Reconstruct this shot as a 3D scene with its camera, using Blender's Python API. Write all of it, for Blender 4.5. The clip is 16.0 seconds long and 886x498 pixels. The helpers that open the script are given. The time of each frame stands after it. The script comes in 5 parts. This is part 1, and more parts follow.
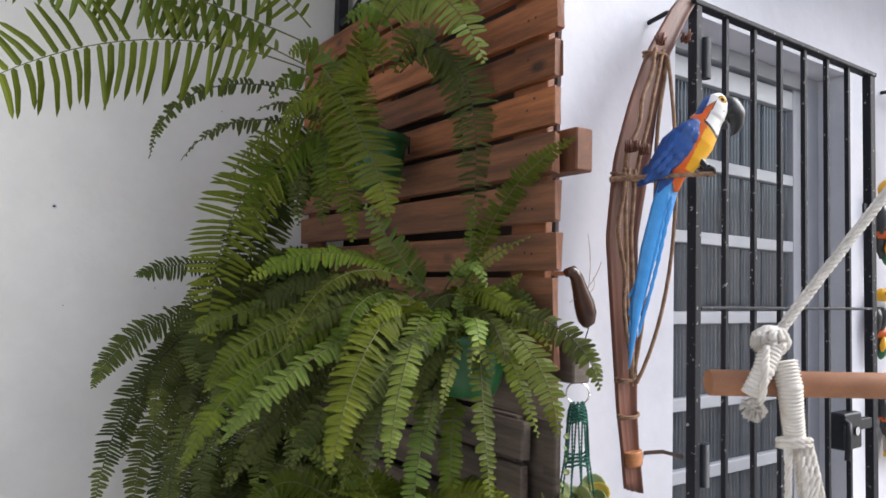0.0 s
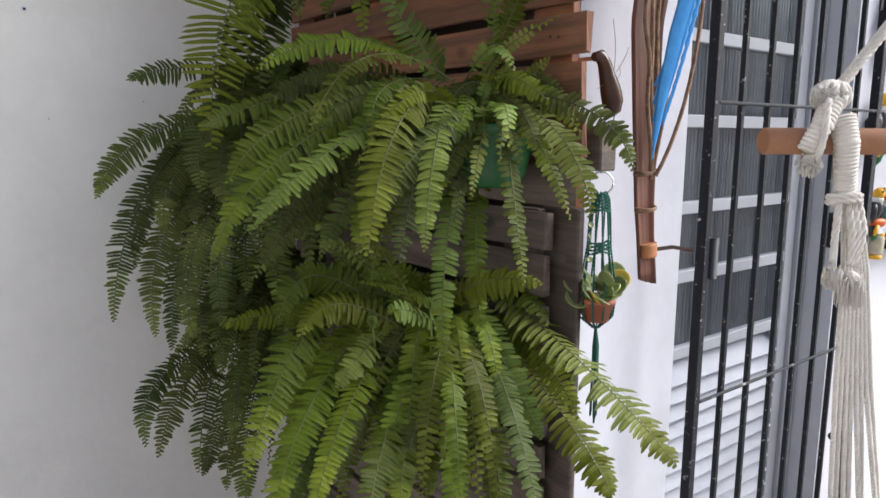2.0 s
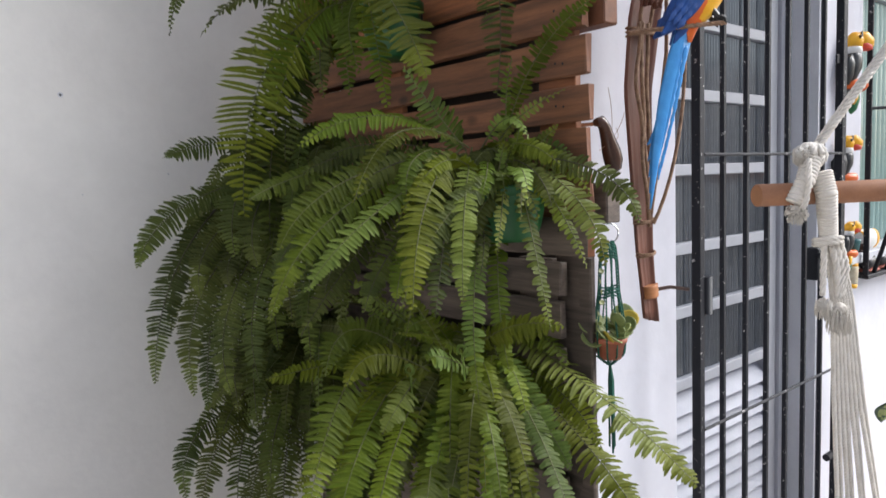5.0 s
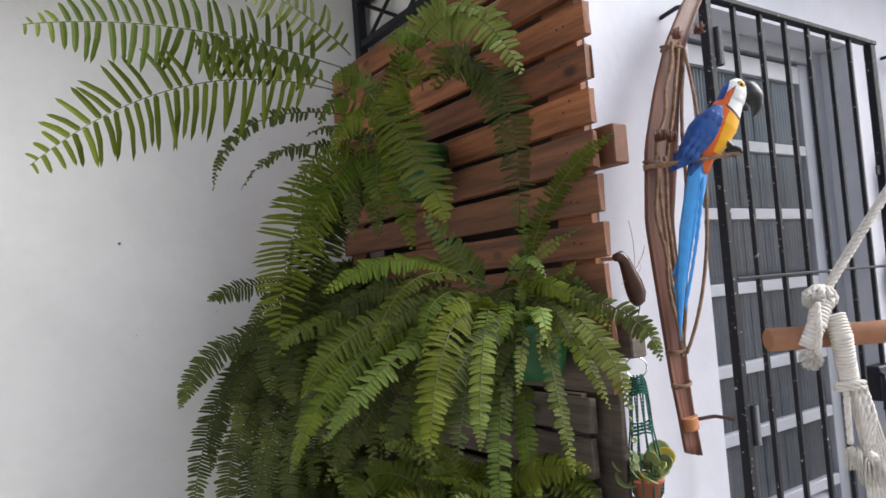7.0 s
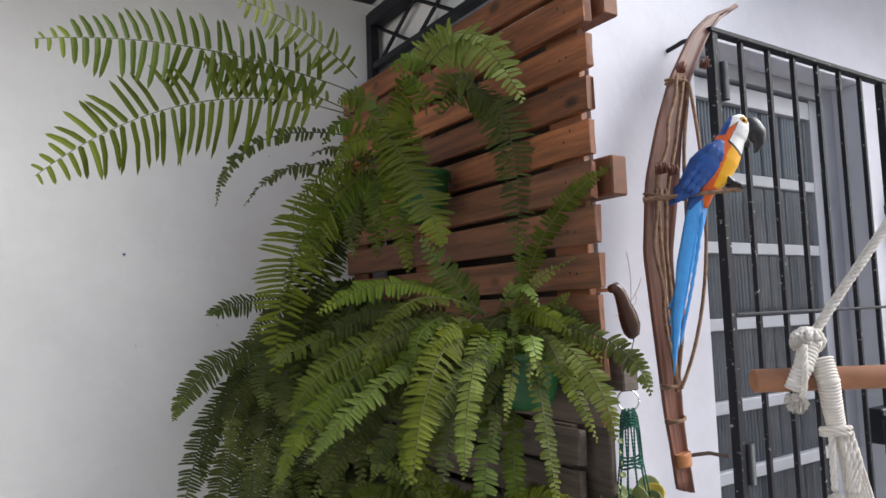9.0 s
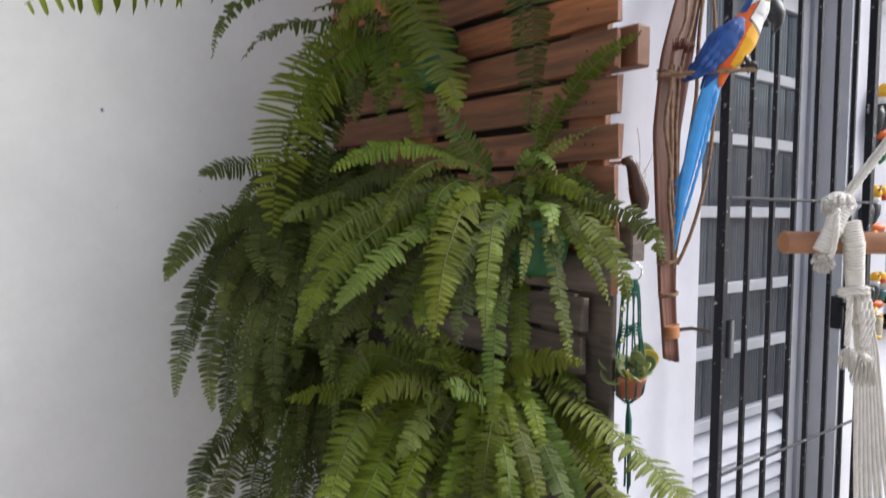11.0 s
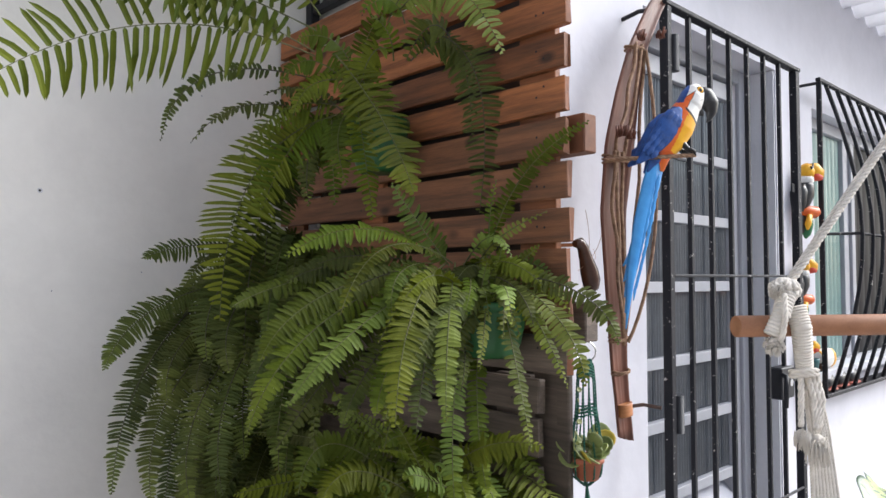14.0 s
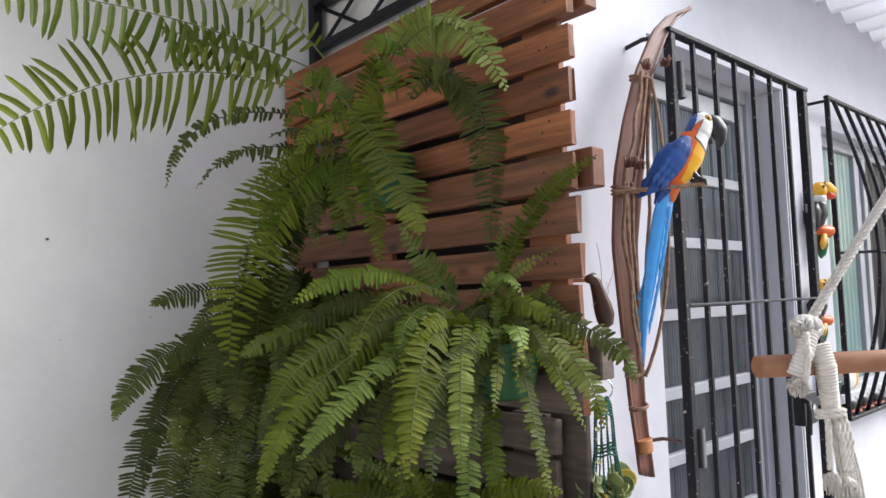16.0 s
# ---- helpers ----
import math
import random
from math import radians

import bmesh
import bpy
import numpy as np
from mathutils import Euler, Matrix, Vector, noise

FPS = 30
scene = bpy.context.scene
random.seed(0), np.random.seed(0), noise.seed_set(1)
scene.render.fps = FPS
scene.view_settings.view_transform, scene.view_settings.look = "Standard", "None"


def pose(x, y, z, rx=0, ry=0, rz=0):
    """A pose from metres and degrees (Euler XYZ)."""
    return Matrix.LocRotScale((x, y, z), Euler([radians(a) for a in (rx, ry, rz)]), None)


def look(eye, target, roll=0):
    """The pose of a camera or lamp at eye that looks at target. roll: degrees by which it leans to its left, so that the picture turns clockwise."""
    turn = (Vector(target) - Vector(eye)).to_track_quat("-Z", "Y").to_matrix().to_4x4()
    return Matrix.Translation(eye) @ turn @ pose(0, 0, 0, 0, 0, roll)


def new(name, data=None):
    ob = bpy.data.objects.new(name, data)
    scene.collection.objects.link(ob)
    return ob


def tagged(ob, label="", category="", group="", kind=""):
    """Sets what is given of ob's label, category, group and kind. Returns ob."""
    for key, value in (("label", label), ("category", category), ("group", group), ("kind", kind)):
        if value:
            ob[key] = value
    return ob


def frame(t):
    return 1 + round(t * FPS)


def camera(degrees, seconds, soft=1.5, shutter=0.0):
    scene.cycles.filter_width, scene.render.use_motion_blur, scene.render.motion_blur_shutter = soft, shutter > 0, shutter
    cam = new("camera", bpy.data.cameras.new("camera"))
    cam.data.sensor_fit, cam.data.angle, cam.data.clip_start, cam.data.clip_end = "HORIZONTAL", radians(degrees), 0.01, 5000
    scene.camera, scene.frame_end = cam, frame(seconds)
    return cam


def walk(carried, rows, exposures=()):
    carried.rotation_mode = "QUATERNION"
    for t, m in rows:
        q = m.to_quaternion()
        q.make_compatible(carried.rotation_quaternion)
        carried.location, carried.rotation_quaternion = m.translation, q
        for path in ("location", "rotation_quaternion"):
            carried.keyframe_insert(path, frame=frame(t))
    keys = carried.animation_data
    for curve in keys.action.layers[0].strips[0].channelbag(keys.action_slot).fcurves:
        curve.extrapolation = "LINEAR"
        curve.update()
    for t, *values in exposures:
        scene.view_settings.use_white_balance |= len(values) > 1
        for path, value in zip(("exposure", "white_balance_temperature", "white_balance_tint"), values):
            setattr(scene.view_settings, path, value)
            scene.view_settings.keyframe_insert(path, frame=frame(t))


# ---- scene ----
import itertools

cam = camera(64.8, 16.0, shutter=0.4)
PATH = [
    (0, (-0.989, -1.037, 1.434), (0.152, 0.602, 1.542), 1.4),
    (0.5, (-1.055, -0.985, 1.43), (0.131, 0.625, 1.462), 0.4),
    (1, (-1.071, -0.969, 1.404), (0.125, 0.632, 1.33), 0.3),
    (1.5, (-1.068, -0.948, 1.358), (0.131, 0.633, 1.115), 0.6),
    (2, (-1.048, -0.954, 1.328), (0.152, 0.613, 1.002), 0.3),
    (2.5, (-0.997, -0.982, 1.318), (0.061, 0.67, 0.928), -0.5),
    (3, (-1.028, -0.996, 1.312), (0.089, 0.596, 0.842), -0.2),
    (3.2, (-1.049, -1.018, 1.318), (0.069, 0.567, 0.826), -0.1),
    (5.3, (-1.219, -0.994, 1.368), (0.052, 0.544, 1.238), -2.8),
    (5.5, (-1.225, -1.002, 1.375), (0.035, 0.549, 1.287), -2.9),
    (6, (-1.222, -1.023, 1.395), (0.029, 0.537, 1.411), -3.5),
    (6.5, (-1.217, -1.059, 1.414), (0.014, 0.514, 1.525), -4.3),
    (7, (-1.142, -1.073, 1.428), (-0.015, 0.575, 1.542), -4.2),
    (7.5, (-1.1, -1.103, 1.426), (-0.065, 0.601, 1.582), -2.5),
    (8, (-1.067, -1.132, 1.434), (-0.052, 0.578, 1.644), -2.4),
    (8.2, (-1.066, -1.136, 1.444), (-0.058, 0.58, 1.65), -2.4),
    (10.3, (-1.22, -1.012, 1.397), (0.052, 0.53, 1.469), -0.2),
    (10.5, (-1.223, -1.01, 1.388), (0.05, 0.532, 1.433), 0.1),
    (11, (-1.224, -1.0, 1.364), (0.003, 0.575, 1.251), 0.6),
    (11.5, (-1.223, -0.983, 1.343), (0.003, 0.572, 1.066), 1.5),
    (12, (-1.234, -0.986, 1.347), (0.002, 0.571, 1.124), 1.0),
    (12.5, (-1.23, -0.986, 1.369), (0.077, 0.528, 1.327), 0.2),
    (13, (-1.224, -0.978, 1.382), (0.086, 0.534, 1.416), 0.6),
    (13.5, (-1.228, -0.979, 1.392), (0.115, 0.5, 1.485), 0.5),
    (14, (-1.247, -0.975, 1.395), (0.113, 0.49, 1.477), -0.0),
    (14.5, (-1.256, -0.964, 1.399), (0.119, 0.484, 1.52), 0.0),
    (15, (-1.26, -0.944, 1.409), (0.098, 0.521, 1.509), -0.4),
    (15.5, (-1.244, -0.941, 1.425), (0.122, 0.513, 1.565), -1.7),
    (16, (-1.232, -0.962, 1.435), (0.105, 0.519, 1.578), -1.8),
]
walk(cam, [(t, look(eye, target, roll)) for t, eye, target, roll in PATH],
     exposures=((0, 0.60), (1.5, 0.66), (2.3, 0.57), (3.0, 0.55), (5.5, 0.59), (7.5, 0.50), (8.0, 0.45), (8.8, 0.45), (10.5, 0.58), (12.5, 0.61), (13.5, 0.66), (16.0, 0.67)))

# ---- light ----
world = bpy.data.worlds.new("sky")
scene.world = world
world.use_nodes = True
wn = world.node_tree.nodes
sky = wn.new("ShaderNodeTexSky")
sky.sky_type, sky.sun_disc = "NISHITA", False
sky.sun_elevation, sky.sun_rotation = radians(38), radians(123)
sky.dust_density, sky.air_density = 3.0, 1.0
pale = wn.new("ShaderNodeHueSaturation")  # thin cloud takes the blue out of the sky
pale.inputs["Saturation"].default_value = 0.62
world.node_tree.links.new(sky.outputs[0], pale.inputs["Color"])
world.node_tree.links.new(pale.outputs[0], wn["Background"].inputs[0])
wn["Background"].inputs[1].default_value = 0.15
sun = new("sun", bpy.data.lights.new("sun", "SUN"))
sun.data.energy, sun.data.angle, sun.data.color = 3.6, radians(45), (0.915, 0.95, 1.0)
sun.matrix_world = look((4.0, -2.6, 3.7), (0, 0, 0))


# ---- materials ----
def mat(name, a, b=None, rough=0.6, metal=0.0, scale=20.0, fine=200.0, bump=0.15, spread=0.5, stretch=(1, 1, 1), per_piece=0.0, through_light=0.0, stain=0.0, centre=0.7, hue=0.0, knots=0.0, **extra):
    """A surface that varies between the colours a and b at two scales, with fine relief."""
    m = bpy.data.materials.new(name)
    m.use_nodes = True
    t = m.node_tree
    n, l = t.nodes, t.links
    p = n["Principled BSDF"]
    p.inputs["Roughness"].default_value, p.inputs["Metallic"].default_value = rough, metal
    for key, value in extra.items():
        p.inputs[key.replace("_", " ")].default_value = value
    b = b or tuple(c * 0.75 for c in a)
    co = n.new("ShaderNodeTexCoord")
    mp = n.new("ShaderNodeMapping")
    mp.inputs["Scale"].default_value = stretch
    l.new(co.outputs["Object"], mp.inputs["Vector"])
    n1, n2 = n.new("ShaderNodeTexNoise"), n.new("ShaderNodeTexNoise")
    n1.inputs["Scale"].default_value, n1.inputs["Detail"].default_value = scale, 5
    n2.inputs["Scale"].default_value, n2.inputs["Detail"].default_value = fine, 3
    ri = n.new("ShaderNodeObjectInfo")
    off = n.new("ShaderNodeVectorMath")
    off.operation = "MULTIPLY_ADD"
    cx = n.new("ShaderNodeCombineXYZ")
    for i in range(3):
        l.new(ri.outputs["Random"], cx.inputs[i])
    l.new(cx.outputs[0], off.inputs[0])
    off.inputs[1].default_value = (37, 53, 71)
    l.new(mp.outputs[0], off.inputs[2])
    for q in (n1, n2):
        l.new(off.outputs[0], q.inputs["Vector"])
    add = n.new("ShaderNodeMath")
    add.operation = "MULTIPLY_ADD"
    l.new(n2.outputs["Fac"], add.inputs[0])
    add.inputs[1].default_value = 0.4
    l.new(n1.outputs["Fac"], add.inputs[2])
    r = n.new("ShaderNodeMapRange")
    r.inputs["From Min"].default_value, r.inputs["From Max"].default_value = centre - spread / 2, centre + spread / 2
    l.new(add.outputs[0], r.inputs["Value"])
    mix = n.new("ShaderNodeMix")
    mix.data_type = "RGBA"
    mix.inputs["A"].default_value, mix.inputs["B"].default_value = (*a, 1), (*b, 1)
    l.new(r.outputs[0], mix.inputs["Factor"])
    out = mix.outputs["Result"]
    if stain:
        n3, r3, mu = n.new("ShaderNodeTexNoise"), n.new("ShaderNodeMapRange"), n.new("ShaderNodeMix")
        n3.inputs["Scale"].default_value, n3.inputs["Detail"].default_value, n3.inputs["Roughness"].default_value = 7.0, 6, 0.65
        l.new(off.outputs[0], n3.inputs["Vector"])
        r3.inputs["From Min"].default_value, r3.inputs["From Max"].default_value, r3.inputs["To Min"].default_value = 0.36, 0.62, 1 - stain
        l.new(n3.outputs["Fac"], r3.inputs["Value"])
        mu.data_type, mu.blend_type = "RGBA", "MULTIPLY"
        mu.inputs["Factor"].default_value = 1.0
        l.new(out, mu.inputs["A"])
        l.new(r3.outputs[0], mu.inputs["B"])
        out = mu.outputs["Result"]
    if knots:
        mk, vk, rk, xk = n.new("ShaderNodeMapping"), n.new("ShaderNodeTexVoronoi"), n.new("ShaderNodeMapRange"), n.new("ShaderNodeMix")
        mk.inputs["Scale"].default_value = (2.0, 5.0, 9.0)
        l.new(co.outputs["Object"], mk.inputs["Vector"])
        vk.inputs["Scale"].default_value = 1.0
        l.new(mk.outputs[0], vk.inputs["Vector"])
        rk.inputs["From Min"].default_value, rk.inputs["From Max"].default_value, rk.inputs["To Min"].default_value = 0.07, 0.15, 1 - knots
        l.new(vk.outputs["Distance"], rk.inputs["Value"])
        xk.data_type, xk.blend_type = "RGBA", "MULTIPLY"
        xk.inputs["Factor"].default_value = 1.0
        l.new(out, xk.inputs["A"])
        l.new(rk.outputs[0], xk.inputs["B"])
        out = xk.outputs["Result"]
    if per_piece:
        hs = n.new("ShaderNodeHueSaturation")
        rr = n.new("ShaderNodeMapRange")
        rr.inputs["To Min"].default_value, rr.inputs["To Max"].default_value = 1 - per_piece, 1 + per_piece
        l.new(ri.outputs["Random"], rr.inputs["Value"])
        l.new(rr.outputs[0], hs.inputs["Value"])
        if hue:
            mh, mo = n.new("ShaderNodeMath"), n.new("ShaderNodeMapRange")
            mh.operation = "FRACT"
            m7 = n.new("ShaderNodeMath")
            m7.operation = "MULTIPLY"
            m7.inputs[1].default_value = 7.31
            l.new(ri.outputs["Random"], m7.inputs[0])
            l.new(m7.outputs[0], mh.inputs[0])
            mo.inputs["To Min"].default_value, mo.inputs["To Max"].default_value = 0.5 - hue, 0.5 + hue
            l.new(mh.outputs[0], mo.inputs["Value"])
            l.new(mo.outputs[0], hs.inputs["Hue"])
        l.new(out, hs.inputs["Color"])
        out = hs.outputs[0]
    l.new(out, p.inputs["Base Color"])
    if bump:
        bp = n.new("ShaderNodeBump")
        bp.inputs["Strength"].default_value, bp.inputs["Distance"].default_value = bump, 0.003
        l.new(add.outputs[0], bp.inputs["Height"])
        l.new(bp.outputs[0], p.inputs["Normal"])
    if through_light:
        tr, ms = n.new("ShaderNodeBsdfTranslucent"), n.new("ShaderNodeMixShader")
        ms.inputs[0].default_value = through_light
        l.new(out, tr.inputs["Color"])
        l.new(p.outputs[0], ms.inputs[1])
        l.new(tr.outputs[0], ms.inputs[2])
        l.new(ms.outputs[0], n["Material Output"].inputs["Surface"])
    return m


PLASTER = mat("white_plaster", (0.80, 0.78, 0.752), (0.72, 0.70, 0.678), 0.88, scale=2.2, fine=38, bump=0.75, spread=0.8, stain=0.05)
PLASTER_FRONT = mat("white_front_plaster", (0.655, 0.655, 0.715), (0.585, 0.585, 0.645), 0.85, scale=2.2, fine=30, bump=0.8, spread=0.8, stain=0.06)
REVEAL = mat("grey_painted_reveal", (0.66, 0.67, 0.71), (0.57, 0.58, 0.62), 0.6, scale=6, fine=90)
FLOOR = mat("concrete_floor", (0.42, 0.40, 0.38), (0.30, 0.29, 0.28), 0.8, scale=4, fine=120)
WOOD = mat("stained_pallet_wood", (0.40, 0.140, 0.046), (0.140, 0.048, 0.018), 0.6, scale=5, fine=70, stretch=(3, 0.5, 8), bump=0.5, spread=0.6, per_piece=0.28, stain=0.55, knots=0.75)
# lower stained slats: greyer wood, with shade put into the colour
WOOD_MID = mat("greyer_shaded_wood", (0.29, 0.118, 0.050), (0.115, 0.048, 0.024), 0.65, scale=5, fine=70, stretch=(3, 0.5, 8), bump=0.5, spread=0.6, per_piece=0.2, stain=0.5, knots=0.7)
# near-black that stands for the shade in the slat gaps
GAP_SHADE = mat("gap_shade", (0.05, 0.04, 0.034), None, 0.9)
WOODEND = mat("sawn_end_wood", (0.20, 0.072, 0.030), (0.11, 0.040, 0.018), 0.7, scale=40, fine=200, per_piece=0.15)
# weathered wood, also the shade colour of the lowest stained slat and blocks
GREYWOOD = mat("weathered_shaded_wood", (0.175, 0.132, 0.105), (0.08, 0.060, 0.048), 0.75, scale=4, fine=45, stretch=(3, 0.5, 8), bump=0.5, spread=0.6, per_piece=0.25, stain=0.5, knots=0.6)
IRON = mat("black_painted_iron", (0.013, 0.0135, 0.018), (0.022, 0.023, 0.027), 0.5, scale=40, fine=300, bump=0.2, Specular_IOR_Level=0.25)
RUST = mat("rusty_rod", (0.16, 0.10, 0.075), (0.08, 0.05, 0.04), 0.8, scale=30, fine=200)
CHIPPED = mat("chipped_black_paint", (0.013, 0.0135, 0.018), (0.42, 0.40, 0.39), 0.62, scale=75, fine=320, bump=0.3, spread=0.05, centre=0.90, Specular_IOR_Level=0.25)
ALU = mat("white_aluminium", (0.40, 0.41, 0.45), (0.34, 0.35, 0.39), 0.5, metal=0.0, scale=8, fine=120, bump=0.05)
GLASS = mat("ribbed_glass", (0.115, 0.13, 0.15), (0.07, 0.08, 0.095), 0.07, scale=3, fine=30, bump=0.0, IOR=2.1)
GREENGLASS = mat("green_glass", (0.22, 0.34, 0.32), (0.17, 0.28, 0.27), 0.15, scale=4, fine=30, bump=0.0)
SMOKED = mat("dark_glass", (0.016, 0.016, 0.019), (0.010, 0.010, 0.012), 0.5, scale=3, fine=20, bump=0.0, Specular_IOR_Level=0.08)
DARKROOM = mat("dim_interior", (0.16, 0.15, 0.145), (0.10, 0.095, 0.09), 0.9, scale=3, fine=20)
SHEET_DARK = mat("dirty_roof_sheet", (0.11, 0.10, 0.095), (0.05, 0.045, 0.04), 0.8, scale=5, fine=60)
SHEET_WHITE = mat("white_roof_sheet", (0.78, 0.78, 0.80), (0.70, 0.70, 0.72), 0.6, scale=5, fine=60, through_light=0.7)
LOUVRE = mat("grey_white_louvre", (0.36, 0.37, 0.43), (0.30, 0.31, 0.37), 0.5, scale=8, fine=120, bump=0.05)
FERN = mat("fern_leaf", (0.118, 0.148, 0.010), (0.044, 0.064, 0.005), 0.55, scale=9, fine=120, bump=0.25, spread=0.8, per_piece=0.38, through_light=0.18, Specular_IOR_Level=0.18, hue=0.022)
FERN_LIGHT = mat("young_fern_leaf", (0.19, 0.24, 0.05), (0.12, 0.165, 0.03), 0.5, scale=9, fine=120, bump=0.25, per_piece=0.2, through_light=0.3, Specular_IOR_Level=0.18, hue=0.022)
# darker fern green: shade of the corner and inner fronds put into the colour
FERN_DARK = mat("shaded_fern_leaf", (0.080, 0.096, 0.017), (0.036, 0.049, 0.009), 0.55, scale=9, fine=120, bump=0.25, per_piece=0.3, through_light=0.12, Specular_IOR_Level=0.18, hue=0.022)
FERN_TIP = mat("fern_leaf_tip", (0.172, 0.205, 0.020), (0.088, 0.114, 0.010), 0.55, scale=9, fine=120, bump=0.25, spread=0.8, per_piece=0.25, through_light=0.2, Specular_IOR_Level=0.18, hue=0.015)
FERN_DARK_TIP = mat("shaded_fern_leaf_tip", (0.12, 0.148, 0.026), (0.07, 0.090, 0.016), 0.55, scale=9, fine=120, bump=0.25, per_piece=0.25, through_light=0.12, Specular_IOR_Level=0.18, hue=0.015)
STEM = mat("fern_stem", (0.085, 0.10, 0.022), (0.06, 0.05, 0.018), 0.6)
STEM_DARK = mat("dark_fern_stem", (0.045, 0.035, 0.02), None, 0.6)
POT_GREEN = mat("green_plastic", (0.016, 0.105, 0.030), (0.011, 0.075, 0.022), 0.38, scale=8, fine=90, bump=0.05)
POT_CLAY = mat("terracotta_plastic", (0.42, 0.13, 0.07), (0.34, 0.10, 0.055), 0.55)
SOIL = mat("soil", (0.05, 0.035, 0.025), (0.02, 0.015, 0.01), 0.95, fine=90, bump=0.8)
SPATHE = mat("dried_palm_sheath", (0.195, 0.069, 0.039), (0.075, 0.026, 0.016), 0.5, scale=5, fine=60, stretch=(5, 5, 0.5), bump=0.35, spread=0.7)
TAPE = mat("orange_tape", (0.42, 0.17, 0.06), (0.30, 0.11, 0.04), 0.45, scale=12, fine=90)
SISAL = mat("sisal_rope", (0.36, 0.225, 0.14), (0.13, 0.068, 0.038), 0.85, scale=60, fine=300, bump=0.5)
COTTON = mat("white_cotton_rope", (0.72, 0.68, 0.63), (0.58, 0.53, 0.47), 0.95, scale=50, fine=300, bump=0.6)
DOWEL = mat("varnished_wood_bar", (0.36, 0.165, 0.085), (0.25, 0.11, 0.055), 0.6, scale=6, fine=80, stretch=(0.6, 6, 6), bump=0.1)
CORD = mat("green_macrame_cord", (0.012, 0.11, 0.075), (0.008, 0.07, 0.05), 0.8, scale=80, fine=300, bump=0.4)
CHROME = mat("chrome_ring", (0.72, 0.72, 0.74), (0.6, 0.6, 0.62), 0.2, metal=1.0, bump=0)
BROWN = mat("polished_brown_handle", (0.075, 0.035, 0.022), (0.04, 0.018, 0.012), 0.22, bump=0.05)
VARIEGATED = mat("pale_leaf_middle", (0.42, 0.47, 0.16), (0.16, 0.26, 0.07), 0.4, scale=45, fine=160, spread=0.3)
LEAF_EDGE = mat("green_leaf_edge", (0.03, 0.085, 0.03), (0.02, 0.06, 0.02), 0.38, scale=20)
TEAL = mat("blue_green_glaze", (0.05, 0.17, 0.17), (0.03, 0.11, 0.12), 0.3)
CREAM = mat("cream_label", (0.62, 0.56, 0.42), (0.42, 0.34, 0.22), 0.5, scale=60, fine=220)
SUCC = mat("succulent_leaf", (0.27, 0.30, 0.11), (0.16, 0.20, 0.065), 0.35, per_piece=0.3)
MONST = mat("monstera_leaf", (0.009, 0.017, 0.009), (0.014, 0.026, 0.012), 0.6, scale=12, fine=60, bump=0.2, Specular_IOR_Level=0.1)
MONST_PALE = mat("monstera_stalk", (0.13, 0.20, 0.06), (0.08, 0.14, 0.04), 0.45)
YELLOW_LEAF = mat("yellow_leaf", (0.5, 0.36, 0.04), None, 0.5)
P_BLUE = mat("blue_paint", (0.009, 0.085, 0.36), (0.007, 0.035, 0.14), 0.5, scale=30, fine=160, bump=0.3)
P_SKY = mat("sky_blue_paint", (0.06, 0.33, 0.72), (0.04, 0.25, 0.62), 0.35, scale=30, fine=160, bump=0.3)
P_ORANGE = mat("orange_paint", (0.75, 0.16, 0.02), (0.68, 0.10, 0.015), 0.35)
P_YELLOW = mat("yellow_paint", (0.85, 0.46, 0.02), (0.78, 0.36, 0.015), 0.35)
P_WHITE = mat("white_paint", (0.80, 0.79, 0.76), (0.72, 0.70, 0.68), 0.4)
P_BLACK = mat("black_paint", (0.014, 0.014, 0.016), (0.03, 0.03, 0.03), 0.35, bump=0.3)
P_GREEN = mat("green_paint", (0.02, 0.16, 0.06), None, 0.4)
SOLE = mat("salmon_rubber", (0.48, 0.13, 0.09), None, 0.6)
P_RED = mat("red_paint", (0.62, 0.05, 0.02), None, 0.4)


# ---- helpers of the builder ----
def finish(bm, smooth=False):
    bmesh.ops.recalc_face_normals(bm, faces=bm.faces)
    if smooth:
        for f in bm.faces:
            f.smooth = True
    return bm


def part(name, bm, material, parent=None, label=""):
    """One mesh object from a bmesh, under a thing or a part."""
    me = bpy.data.meshes.new(name)
    bm.to_mesh(me)
    bm.free()
    for m in material if isinstance(material, (list, tuple)) else [material]:
        me.materials.append(m)
    ob = new(name, me)
    if parent is not None:
        ob.parent = parent
        ob.matrix_parent_inverse = parent.matrix_basis.inverted()
    if label:
        tagged(ob, label)
    return ob


def thing(name, at, label, category, group="", kind=""):
    ob = new(name)
    ob.empty_display_size = 0.05
    ob.location = at
    return tagged(ob, label, category, group, kind)


def box(lo, hi, bevel=0.0, bm=None, mi=0):
    bm2 = bmesh.new()
    bmesh.ops.create_cube(bm2, size=1)
    for v in bm2.verts:
        v.co = Vector([(lo[i] + hi[i]) / 2 + v.co[i] * (hi[i] - lo[i]) for i in range(3)])
    if bevel:
        bmesh.ops.bevel(bm2, geom=bm2.edges[:], offset=bevel, segments=1, affect="EDGES")
    for f in bm2.faces:
        f.material_index = mi
    if bm is None:
        return finish(bm2)
    return merge(bm, bm2)


def merge(bm, other):
    me = bpy.data.meshes.new("tmp")
    finish(other)
    other.to_mesh(me)
    other.free()
    bm.from_mesh(me)
    bpy.data.meshes.remove(me)
    return bm


